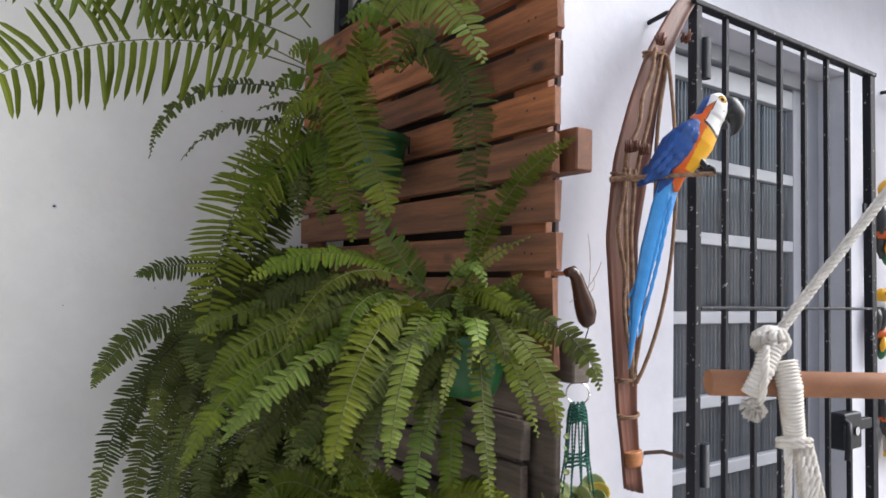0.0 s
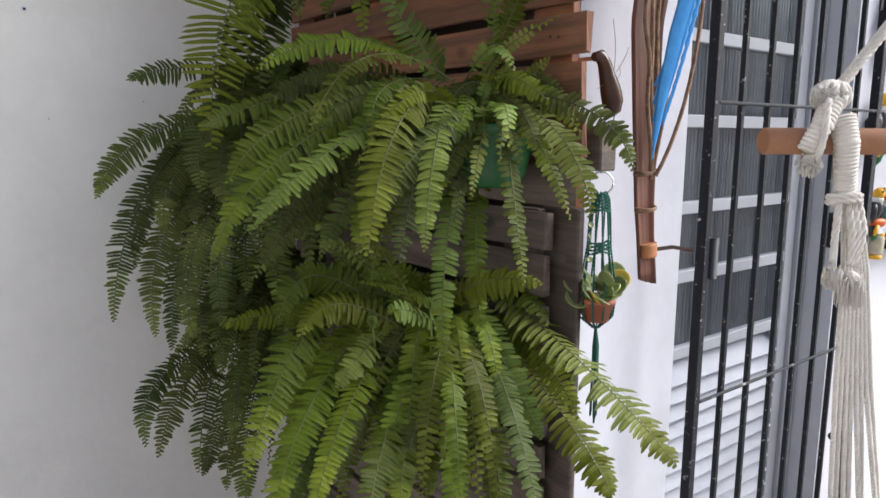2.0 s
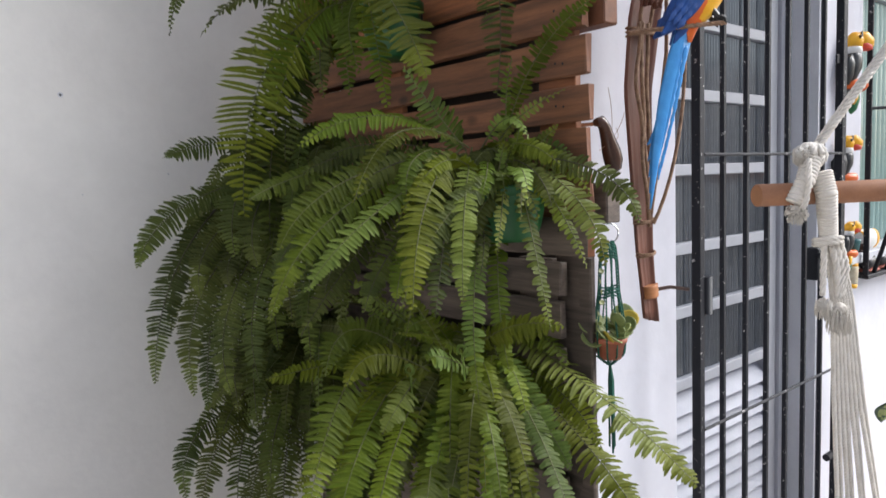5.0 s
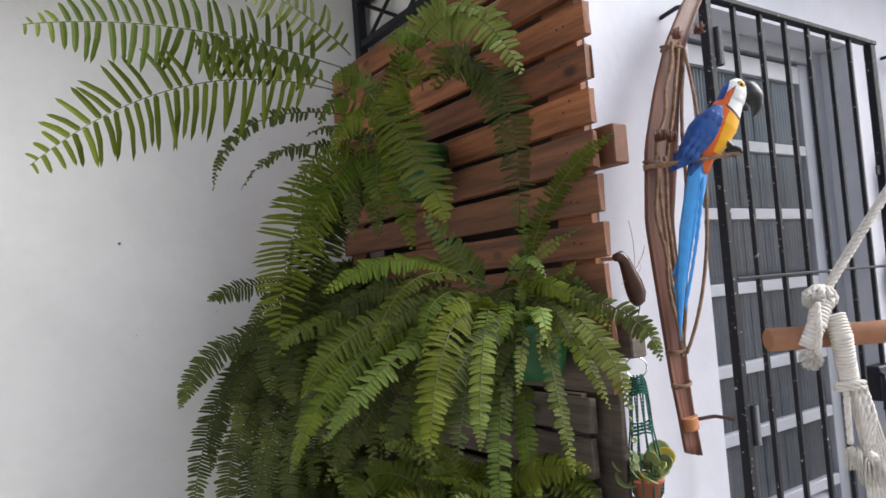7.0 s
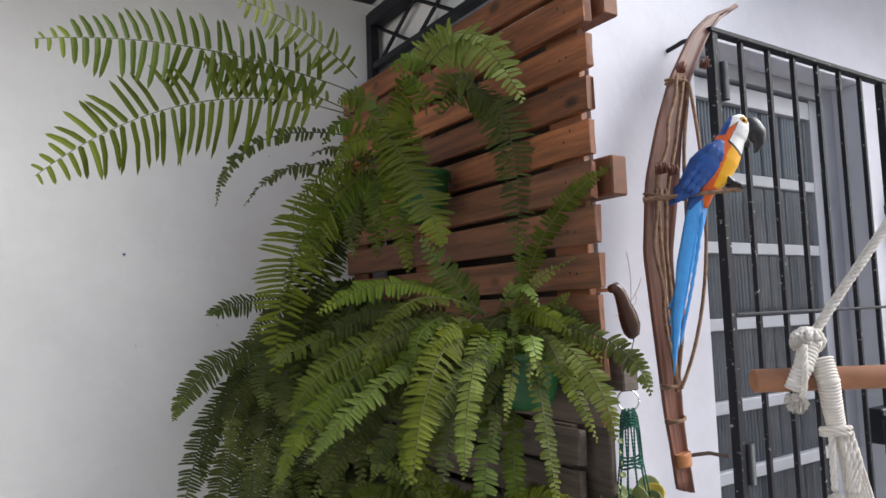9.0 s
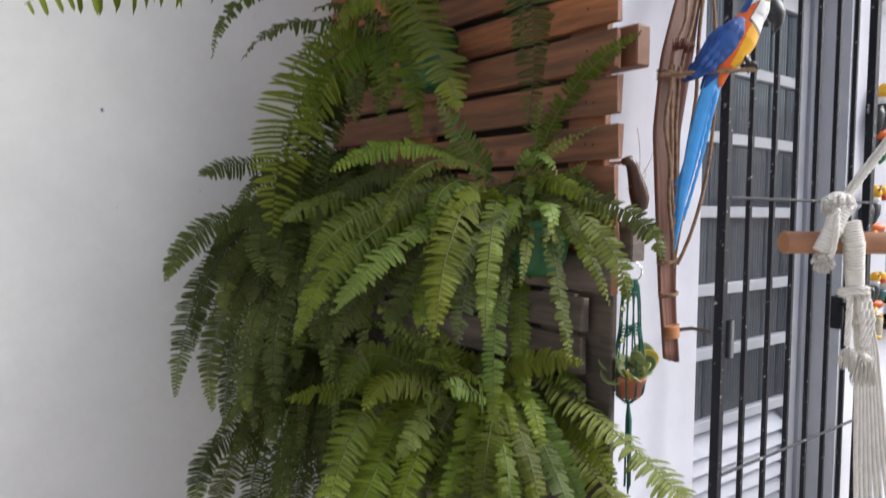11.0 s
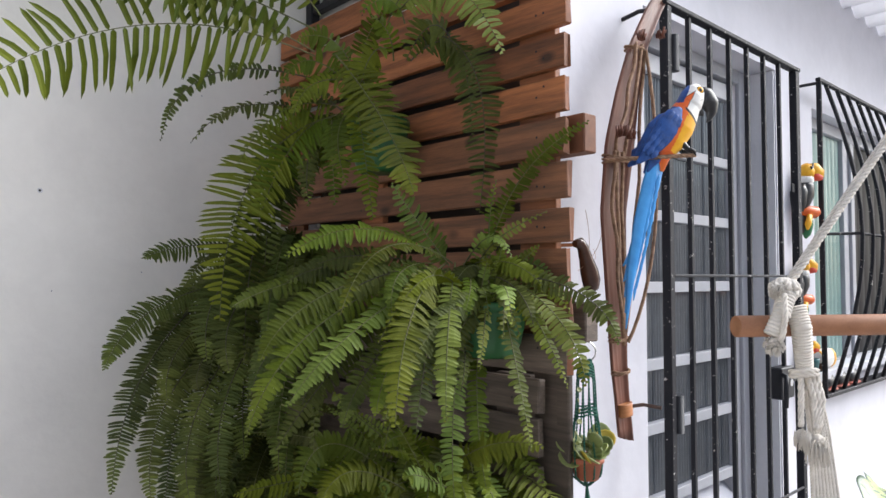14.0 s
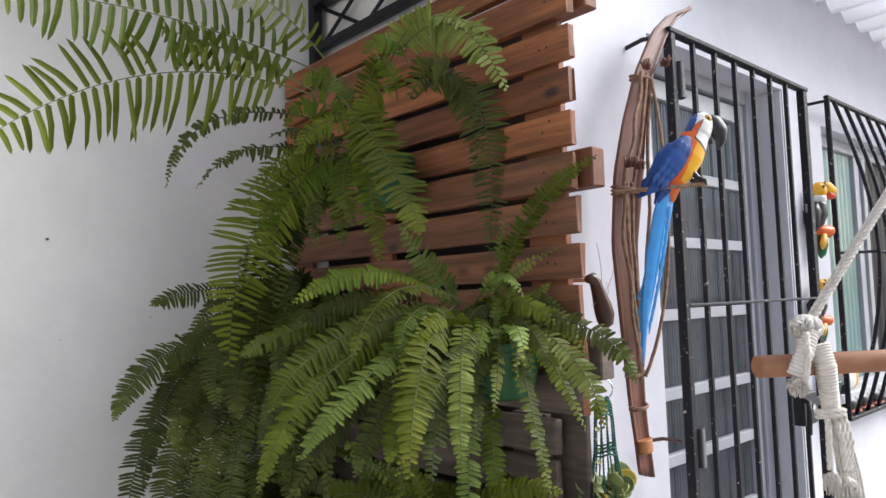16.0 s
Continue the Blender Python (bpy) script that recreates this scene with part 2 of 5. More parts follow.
def tube(points, radius, sides=8, bm=None, caps=True, mi=0, flat=1.0, ref=None):
    """A tube along points; radius is one number, or one for each point. flat: second half-axis against the first."""
    bm = bm or bmesh.new()
    pts = [Vector(p) for p in points]
    rad = radius if isinstance(radius, (list, tuple)) else [radius] * len(pts)
    rings, side = [], None
    for i, p in enumerate(pts):
        d = (pts[min(i + 1, len(pts) - 1)] - pts[max(i - 1, 0)]).normalized()
        if ref is not None:
            side = d.cross(Vector(ref)).normalized()
        elif side is None:
            side = d.orthogonal().normalized()
        else:
            side = (side - d * side.dot(d)).normalized()
        up = side.cross(d)
        rings.append([bm.verts.new(p + rad[i] * (math.cos(a) * side + flat * math.sin(a) * up)) for a in [2 * math.pi * k / sides for k in range(sides)]])
    for a, b in zip(rings, rings[1:]):
        for k in range(sides):
            f = bm.faces.new((a[k], a[(k + 1) % sides], b[(k + 1) % sides], b[k]))
            f.material_index, f.smooth = mi, True
    if caps:
        for ring in (rings[0], rings[-1]):
            f = bm.faces.new(ring)
            f.material_index = mi
    return bm


def lathe(profile, at, sides=24, bm=None, mi=0):
    """A turned shape: (radius, height) pairs round the vertical through at."""
    bm = bm or bmesh.new()
    rings = []
    for r, h in profile:
        rings.append([bm.verts.new((at[0] + r * math.cos(2 * math.pi * k / sides), at[1] + r * math.sin(2 * math.pi * k / sides), at[2] + h)) for k in range(sides)])
    for a, b in zip(rings, rings[1:]):
        for k in range(sides):
            f = bm.faces.new((a[k], a[(k + 1) % sides], b[(k + 1) % sides], b[k]))
            f.smooth, f.material_index = True, mi
    return bm


def bezier(a, c, b, n):
    a, b, c = Vector(a), Vector(b), Vector(c)
    return [(1 - s) ** 2 * a + 2 * s * (1 - s) * c + s * s * b for s in [i / n for i in range(n + 1)]]


def bezier3(a, c, d, b, n):
    a, b, c, d = Vector(a), Vector(b), Vector(c), Vector(d)
    return [(1 - s) ** 3 * a + 3 * s * (1 - s) ** 2 * c + 3 * s * s * (1 - s) * d + s ** 3 * b for s in [i / n for i in range(n + 1)]]


def rope(points, radius, parent, name, material, label="", strands=3, pitch=None):
    """A laid rope: strands wound round a line."""
    pts = [Vector(p) for p in points]
    bm = bmesh.new()
    length = [0.0]
    for a, b in zip(pts, pts[1:]):
        length.append(length[-1] + (b - a).length)
    pitch = pitch or radius * 7
    n = max(8, int(length[-1] / pitch * 6))

    def at(s):
        s = min(max(s, 0), length[-1])
        for i in range(len(pts) - 1):
            if s <= length[i + 1] or i == len(pts) - 2:
                return pts[i].lerp(pts[i + 1], (s - length[i]) / max(1e-6, length[i + 1] - length[i]))
    for k in range(strands):
        line = []
        for i in range(n + 1):
            s = length[-1] * i / n
            d = (at(s + 0.01) - at(s - 0.01)).normalized()
            u = d.cross(Vector((0.31, 0.9, 0.2))).normalized()
            w = d.cross(u)
            a = 2 * math.pi * (s / pitch + k / strands)
            line.append(at(s) + radius * 0.5 * (math.cos(a) * u + math.sin(a) * w))
        tube(line, radius * 0.56, 5, bm)
    return part(name, finish(bm), material, parent, label)


# ---- the setting ----
WY, PX, LY, FZ = 0.045, 0.065, 1.075, -0.2  # front wall, side wall, boundary wall, floor


def wall_with_openings(name, x0, x1, z0, z1, y0, y1, holes, label):
    """A wall along x with rectangular openings (x0, x1, z0, z1) right through it."""
    xs = sorted({x0, x1, *[h[0] for h in holes], *[h[1] for h in holes]})
    zs = sorted({z0, z1, *[h[2] for h in holes], *[h[3] for h in holes]})
    bm = bmesh.new()
    solid = lambda i, k: 0 <= i < len(xs) - 1 and 0 <= k < len(zs) - 1 and not any(
        h[0] <= xs[i] < h[1] and h[2] <= zs[k] < h[3] for h in holes)
    vert = {}

    def v(x, y, z):
        return vert.setdefault((x, y, z), bm.verts.new((x, y, z)) if (x, y, z) not in vert else None)
    for i in range(len(xs) - 1):
        for k in range(len(zs) - 1):
            if not solid(i, k):
                continue
            a, b, c, d = xs[i], xs[i + 1], zs[k], zs[k + 1]
            bm.faces.new((v(a, y0, c), v(b, y0, c), v(b, y0, d), v(a, y0, d)))
            bm.faces.new((v(a, y1, c), v(a, y1, d), v(b, y1, d), v(b, y1, c)))
            for di, dk, q in ((-1, 0, ((a, c), (a, d))), (1, 0, ((b, c), (b, d))), (0, -1, ((a, c), (b, c))), (0, 1, ((a, d), (b, d)))):
                if not solid(i + di, k + dk):
                    (p, r), (s, t) = q
                    bm.faces.new((v(p, y0, r), v(s, y0, t), v(s, y1, t), v(p, y1, r)))
    return tagged(part(name, finish(bm), PLASTER_FRONT), label, "wall", kind="structure")


DOOR = (0.456, 1.35, FZ, 2.15)
WIN = (1.70, 3.4, 1.0, 2.07)
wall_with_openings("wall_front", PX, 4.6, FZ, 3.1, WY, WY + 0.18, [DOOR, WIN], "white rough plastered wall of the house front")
tagged(part("wall_side", box((PX, WY + 0.18, FZ), (PX + 0.15, LY + 0.2, 3.1)), PLASTER), "white plastered return wall behind the pallets", "wall", kind="structure")
tagged(part("wall_back", box((-4.5, LY, FZ), (PX, LY + 0.15, 2.545)), PLASTER), "plain white plastered boundary wall with small holes", "wall", kind="structure")
tagged(part("ground", box((-40, -40, FZ - 0.2), (40, LY + 40, FZ)), FLOOR), "grey concrete yard floor", "floor", kind="structure")
tagged(part("wall_west", box((-4.65, -4.5, FZ), (-4.5, LY + 0.15, 2.66)), PLASTER), "plain white plastered yard wall", "wall", kind="structure")
tagged(part("wall_south", box((-4.65, -4.65, FZ), (4.6, -4.5, 2.4)), PLASTER), "plain white plastered yard wall", "wall", kind="structure")
tagged(part("reveal_trim", box((1.340, WY + 0.004, FZ), (1.348, WY + 0.170, 2.148)), REVEAL), "grey painted side of the door opening", "trim", kind="structure")
# room behind the openings, its dimness put into the wall colour
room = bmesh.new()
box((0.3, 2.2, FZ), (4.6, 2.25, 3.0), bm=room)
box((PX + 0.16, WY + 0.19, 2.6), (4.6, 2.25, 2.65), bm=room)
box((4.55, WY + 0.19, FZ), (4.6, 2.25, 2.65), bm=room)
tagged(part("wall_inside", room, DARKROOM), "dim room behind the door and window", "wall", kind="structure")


def corrugated(name, x0, x1, y0, y1, z0, z1, pitch, amp, material, label):
    """A corrugated sheet with waves across x, from height z0 at y0 to z1 at y1."""
    bm = bmesh.new()
    n = int((x1 - x0) / pitch * 10)
    rows = []
    for j, (y, z) in enumerate(((y0, z0), (y1, z1))):
        for dz in (0, 0.006):
            rows.append([bm.verts.new((x0 + (x1 - x0) * i / n, y, z + dz + amp * math.sin(2 * math.pi * i / 10))) for i in range(n + 1)])
    for a, b in ((0, 2), (2, 3), (3, 1), (1, 0)):
        for i in range(n):
            f = bm.faces.new((rows[a][i], rows[a][i + 1], rows[b][i + 1], rows[b][i]))
            f.smooth = True
    return tagged(part(name, finish(bm), material), label, "roof", kind="structure")


corrugated("roof_back", -4.4, 0.06, 0.50, LY + 0.13, 2.60, 2.568, 0.062, 0.012, SHEET_DARK, "dark dirty corrugated roof sheet above the boundary wall")
corrugated("roof_front", 0.9, 4.6, -0.40, WY - 0.002, 2.61, 2.60, 0.177, 0.024, SHEET_WHITE, "white corrugated roof sheet over the house front")
tagged(part("roof_beam", box((-0.4, -1.05, 2.47), (4.6, -0.99, 2.53), 0.003), IRON), "dark steel beam that carries the swing", "beam", kind="structure")


# ---- pallets on the side wall ----
def slat_mesh(y0, y1, z0, z1, x0, x1, seed, chip=0.004):
    """A rough-sawn board: slightly bowed, uneven ends, broken edges."""
    rnd = random.Random(seed)
    bm = box((x0, y0, z0), (x1, y1, z1), 0.0022)
    for v in bm.verts:
        v.co.z += rnd.uniform(-chip, chip) * 0.45
        v.co.y += rnd.uniform(-chip, chip)
        v.co.x += rnd.uniform(-0.001, 0.001)
    for f in bm.faces:
        if abs(f.normal.y) > 0.8:
            f.material_index = 1
    return finish(bm)


def pallet(name, label, zs, height, ends, blocks, wood, seed):
    t = thing(name, (PX, 0.6, zs[0]), label, "pallet")
    rnd = random.Random(seed)
    for i, z in enumerate(zs):
        y0 = ends[0] + rnd.uniform(-0.006, 0.006)
        # lower stained slats take darker wood for their shade, the lowest the grey one
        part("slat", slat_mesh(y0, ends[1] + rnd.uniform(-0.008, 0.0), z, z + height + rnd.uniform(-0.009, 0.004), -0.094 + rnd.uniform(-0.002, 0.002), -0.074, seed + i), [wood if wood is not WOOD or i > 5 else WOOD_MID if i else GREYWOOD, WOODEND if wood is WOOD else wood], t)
        for y in (ends[0] + 0.055, ends[0] + 0.075, 0.58, 0.6, ends[1] - 0.06):
            bm2 = bmesh.new()
            bmesh.ops.create_circle(bm2, cap_ends=True, segments=7, radius=0.0028, matrix=Matrix.Translation((-0.0958, y, z + height * rnd.uniform(0.25, 0.75))) @ Matrix.Rotation(-math.pi / 2, 4, "Y"))
            part("nail", bm2, IRON, t)
    # added sheet behind the slats: draws the depth shade of the gaps as colour
    part("backing_board", box((PX - 0.007, WY + 0.01, zs[0] + 0.005), (PX - 0.001, ends[1] - 0.01, zs[-1] + height - 0.01)), GAP_SHADE, t)
    for y in (ends[0] + 0.042, 0.53, ends[1] - 0.12):
        part("crossboard", box((-0.0735, y, zs[0] + 0.01), (-0.0545, y + 0.10, zs[-1] + height - 0.005), 0.002), [wood], t)
        for z in blocks:
            bm = box((-0.054, y - (0.060 if y < 0.3 else 0.006), z), (-0.010, y + 0.07, z + 0.082), 0.003)
            # lowest stained blocks get the grey wood: their shade is in the colour
            part("block", bm, [WOODEND if wood is WOOD and z > 1.3 else GREYWOOD], t)
    return t


pallet("wooden_pallet", "reddish stained wooden pallet fixed upright on the white wall", [1.195 + 0.0912 * k for k in range(11)], 0.079, (-0.103, 1.055), (1.262, 1.657, 2.037), WOOD, 10)
low_pallet = pallet("wooden_pallet", "weathered grey-brown wooden pallet fixed upright below the stained one", [-0.12 + 0.0945 * k for k in range(14)], 0.08, (-0.03, 1.05), (-0.11, 0.23, 0.645, 1.08), GREYWOOD, 40)


# upright board behind the ends of the weathered slats
part("upright", slat_mesh(-0.072, 0.02, -0.13, 1.19, -0.0535, -0.034, 71), [GREYWOOD, GREYWOOD], low_pallet)

# ---- iron lattice above the pallets ----
lattice = thing("iron_lattice", (0.03, 0.6, 2.2), "black iron lattice with crossed bars above the pallet", "lattice")
part("post", box((0.008, 1.03, 2.0), (0.042, 1.066, 2.495), 0.002), IRON, lattice)
part("top_rail", box((0.0, -0.02, 2.44), (0.05, 1.03, 2.49), 0.002), IRON, lattice)
part("bottom_rail", box((0.012, -0.02, 2.285), (0.04, 1.03, 2.31), 0.002), IRON, lattice)
for k in range(4):
    y = k * 0.257
    part("cross_bar", tube([(0.022, y, 2.30), (0.022, y + 0.257, 2.445)], 0.007, 6), IRON, lattice)
    part("cross_bar", tube([(0.034, y + 0.257, 2.30), (0.034, y, 2.445)], 0.007, 6), IRON, lattice)


# ---- the door and its gate ----
DY = 0.172
door = thing("door", (0.84, DY, FZ), "white aluminium door with ribbed glass panes above louvres", "door")


def ribbed(x0, x1, z0, z1, y, pitch, amp):
    bm = bmesh.new()
    n = int((x1 - x0) / pitch * 6)
    low = [bm.verts.new((x0 + (x1 - x0) * i / n, y - amp * abs(math.sin(math.pi * i / 6)), z0)) for i in range(n + 1)]
    high = [bm.verts.new((v.co.x, v.co.y, z1)) for v in low]
    for i in range(n):
        f = bm.faces.new((low[i], low[i + 1], high[i + 1], high[i]))
    return finish(bm)


bars = [2.06, 1.80, 1.588, 1.365, 1.13, 0.937, 0.715]
part("stile", box((0.458, DY - 0.015, FZ + 0.01), (0.502, DY + 0.02, 2.10), 0.002), ALU, door)
part("stile", box((1.205, DY - 0.02, FZ + 0.01), (1.262, DY + 0.02, 2.10), 0.002), ALU, door)
part("jamb", box((1.264, DY - 0.032, FZ), (1.339, DY + 0.03, 2.149), 0.002), ALU, door)
part("head_rail", box((0.458, DY - 0.032, 2.102), (1.263, DY + 0.03, 2.149), 0.002), ALU, door)
for a, z in enumerate(bars):
    h = 0.034 if a else 0.06
    part("rail", box((0.503, DY - 0.02, z - h / 2), (1.204, DY + 0.016, z + h / 2), 0.002), ALU, door)
for lo, hi in zip(bars[1:], bars):
    part("pane", ribbed(0.503, 1.204, lo + 0.018, hi - 0.018, DY + 0.006, 0.016, 0.0085), GLASS, door)
for k in range(16):
    z = -0.155 + 0.0535 * k
    bm = box((0.503, -0.002, -0.035), (1.204, 0.002, 0.035), 0.0008)
    bmesh.ops.transform(bm, matrix=Matrix.Translation((0, DY, z)) @ Matrix.Rotation(radians(-42), 4, "X"), verts=bm.verts)
    part("louvre", bm, LOUVRE, door)

gate = thing("security_gate", (0.8, -0.06, FZ + 0.05), "black painted iron security gate with chipped bars before the door", "gate")
GY = -0.06
part("hinge_post", box((0.377, GY - 0.012, FZ + 0.05), (0.400, GY + 0.012, 2.098), 0.002), CHIPPED, gate)
part("lock_post", box((1.226, GY - 0.012, FZ + 0.05), (1.257, GY + 0.012, 2.098), 0.002), CHIPPED, gate)
part("top_bar", box((0.372, GY - 0.014, 2.099), (1.264, GY + 0.014, 2.112), 0.002), CHIPPED, gate)
part("bottom_bar", box((0.401, GY - 0.012, FZ + 0.06), (1.225, GY + 0.012, FZ + 0.085), 0.002), CHIPPED, gate)
for k in range(6):
    x = 0.388 + (k + 1) * 0.12
    part("bar", box((x - 0.0062, GY - 0.0062, FZ + 0.085), (x + 0.0062, GY + 0.0062, 2.098), 0.001), CHIPPED, gate)
for z in (1.40, 0.70):
    part("cross_bar", tube([(0.401, GY - 0.009, z), (1.226, GY - 0.009, z)], 0.0042, 6), CHIPPED, gate)
for z in (2.09, 1.065):
    part("wall_arm", tube([(0.372, GY + 0.015, z), (0.36, GY + 0.06, z + 0.004), (0.35, WY + 0.02, z - 0.012)], 0.006 if z > 2 else 0.005, 6), RUST if z < 2 else IRON, gate)
for z in (1.93, 1.0):
    part("hinge", tube([(0.413, GY - 0.01, z), (0.413, GY - 0.01, z + 0.095)], 0.013, 10), IRON, gate)
lock = part("lock_box", box((1.035, GY - 0.022, 1.01), (1.135, GY + 0.022, 1.11), 0.004), IRON, gate)
part("lock_cylinder", tube([(1.10, GY - 0.027, 1.06), (1.10, GY - 0.021, 1.06)], 0.012, 16), CHROME, lock)
part("lock_bolt", box((1.136, GY - 0.010, 1.055), (1.225, GY + 0.010, 1.085), 0.002), IRON, lock)
part("lever_handle", tube([(1.045, GY - 0.015, 1.09), (1.01, GY - 0.045, 1.088), (0.998, GY - 0.05, 1.06), (0.998, GY - 0.046, 0.995)], 0.008, 8), IRON, gate)
part("knob", tube([(1.17, GY, 0.40), (1.225, GY, 0.40)], 0.012, 10), IRON, gate)
catch = part("catch", box((1.200, GY - 0.003, 1.682), (1.226, GY + 0.003, 1.712), 0.002), IRON, gate)

# ---- the window further along with its bulging grille ----
win = thing("window_grille", (2.2, -0.02, 1.0), "black iron bulging window grille with slanted bars", "grille")
part("side_bar", box((1.584, -0.030, 0.96), (1.596, -0.012, 2.14), 0.002), CHIPPED, win)
part("top_bar", box((1.580, -0.030, 2.141), (3.42, -0.012, 2.155), 0.002), CHIPPED, win)
part("wall_arm", tube([(1.586, -0.02, 2.135), (1.566, WY + 0.01, 2.130)], 0.006, 6), IRON, win)
part("bottom_bar", box((1.580, -0.033, 0.945), (3.42, -0.009, 0.959), 0.002), CHIPPED, win)
part("shelf_plate", box((1.600, -0.008, 0.945), (3.42, WY - 0.003, 0.953), 0.001), IRON, win)
part("cross_bar", tube([(1.60, -0.02, 1.56), (1.66, -0.13, 1.56), (3.42, -0.13, 1.56)], 0.006, 6), CHIPPED, win)
for k in range(14):
    x = 1.665 + 0.125 * k
    part("bar", tube([(x, -0.021 - 0.115 * math.sin(math.pi * q / 12), 2.141 - 1.182 * q / 12) for q in range(13)], 0.0075, 6), CHIPPED, win)
window = tagged(thing("window_1", (2.2, WY + 0.1, 1.0), "aluminium sliding window with green ribbed glass", "window"), kind="structure")
for lo, hi in (((1.702, 0.10, 1.01), (1.74, 0.15, 2.06)), ((1.741, 0.10, 2.02), (3.398, 0.15, 2.068)), ((1.741, 0.10, 1.002), (3.398, 0.15, 1.04)), ((2.24, 0.104, 1.041), (2.285, 0.128, 2.019)), ((2.29, 0.112, 1.041), (2.33, 0.146, 2.019)), ((2.335, 0.100, 1.041), (2.38, 0.124, 2.019))):
    part("window_frame", box(lo, hi, 0.002), ALU, window)
part("pane", ribbed(1.741, 2.239, 1.041, 2.019, 0.125, 0.05, 0.006), GREENGLASS, window)
part("pane", ribbed(2.381, 3.397, 1.041, 2.019, 0.12, 0.09, 0.003), SMOKED, window, "dark glass pane")

sill = box((1.50, -0.006, 1.0025), (3.45, WY - 0.002, 1.038), 0.004)
merge(sill, box((1.703, WY - 0.002, 1.0025), (3.397, 0.098, 1.036), 0.001))
part("window_sill", sill, REVEAL, window)

# ---- dried palm sheath with ropes ----
sheath = thing("palm_sheath_hanging", (0.2, -0.03, 1.0), "brown dried palm sheath wall hanging bound with sisal rope", "wall hanging")


def sheath_line(s):
    """Middle line and half-width of the sheath, s from the foot to the tip."""
    z = 1.013 + 1.180 * s
    keys = ((0, 0.190, 0.022), (0.08, 0.176, 0.021), (0.15, 0.164, 0.024), (0.27, 0.154, 0.030), (0.45, 0.138, 0.038), (0.59, 0.163, 0.045), (0.70, 0.198, 0.036), (0.80, 0.242, 0.029), (0.91, 0.324, 0.025), (0.96, 0.388, 0.015), (1.0, 0.478, 0.002))
    for (a, xa, wa), (b, xb, wb) in zip(keys, keys[1:]):
        if a <= s <= b:
            u = (s - a) / (b - a)
            return z, 0.017 + xa + (xb - xa) * u, wa + (wb - wa) * u
    return z, 0.017 + keys[-1][1], keys[-1][2]


bm = bmesh.new()
grid = []
for i in range(49):
    z, xc, w = sheath_line(i / 48)
    row = []
    for j in range(13):
        u = -1 + j / 6
        curl = 0.024 * (w / 0.066) * (abs(u) ** 3 if u > 0 else 0.5 * abs(u) ** 5 - 0.4 * u * u)
        row.append(bm.verts.new((xc + w * u, -0.045 - curl + 0.0005 * math.sin(j * 2.1 + i * 0.2) - 0.02 * (i / 48) ** 3, z + 0.0012 * math.sin(j * 1.7 + 1) - (0.007 * u if i == 0 else 0))))
    grid.append(row)
for a, b in zip(grid, grid[1:]):
    for j in range(12):
        f = bm.faces.new((a[j], a[j + 1], b[j + 1], b[j]))
        f.smooth = True
body = part("sheath", finish(bm), SPATHE, sheath)
mod = body.modifiers.new("thickness", "SOLIDIFY")
mod.thickness = 0.007
for u, a, b in ((-0.95, 0.20, 0.575), (-0.50, 0.19, 0.575), (0.05, 0.21, 0.575), (0.75, 0.20, 0.80), (-0.75, 0.57, 0.81), (0.15, 0.56, 0.81)):
    line = []
    for k in range(14):
        s = a + (b - a) * k / 13
        z, xc, w = sheath_line(s)
        w *= min(1, max(0.1, (s - 0.19) / 0.15))
        line.append((xc + w * u * (0.85 + 0.2 * math.sin(k * 1.1 + u * 9)) + max(0, u) * (0.045 if b - a > 0.5 else 0.012) * math.sin(math.pi * k / 13), -0.063 - 0.010 * math.sin(math.pi * k / 13), z))
    rope(line, 0.0047, sheath, "sisal_rope", SISAL, strands=3, pitch=0.021)
# loose loop hanging beside the sheath
rope(bezier3((0.180, -0.072, 1.245), (0.226, -0.115, 1.375), (0.276, -0.125, 1.61), (0.279, -0.068, 1.956), 16), 0.0044, sheath, "sisal_rope", SISAL, strands=3, pitch=0.021)
z, xc, w = sheath_line(0.06)
part("tape", finish(tube([(xc + 0.004 - 0.0003 * k, -0.049, z + 0.003 * k) for k in range(-5, 6)], [0.0225 + 0.0006 * ((k * 7) % 3) for k in range(11)], 20, flat=0.62, ref=(0, 1, 0))), TAPE, sheath, "orange brown tape wound round the foot")
for s, turns in ((0.80, 2), (0.555, 3), (0.20, 2), (0.135, 2)):
    z, xc, w = sheath_line(s)
    for k in range(turns):
        ring = [(xc + (w + 0.002) * math.cos(a), -0.048 - 0.027 * math.sin(a) * (0.5 + 0.5 * w / 0.066), z + 0.0055 * k + 0.004 * math.cos(a + k)) for a in [2 * math.pi * q / 18 for q in range(19)]]
        rope(ring, 0.0030, sheath, "binding", SISAL)
for dx, s in ((-0.045, 0.6), (0.0, 0.6), (-0.03, 0.81), (0.04, 0.83)):
    z, xc, w = sheath_line(s)
    bm = bmesh.new()
    rnd = random.Random(int(s * 100 + dx * 1000))
    for k in range(16):
        p = Vector((xc + dx + rnd.uniform(-0.008, 0.008), -0.085 + rnd.uniform(-0.008, 0.008), z))
        tube([p, p + Vector((rnd.uniform(-0.008, 0.008), rnd.uniform(-0.01, 0.004), rnd.uniform(0.012, 0.024)))], 0.0026, 5, bm)
    part("fibre_tuft", finish(bm), SPATHE, sheath)

# ---- macaw figure ----
MACAW = Matrix.Translation((0.262, -0.205, 1.826)) @ Matrix.Rotation(radians(-34.5), 4, "Z")


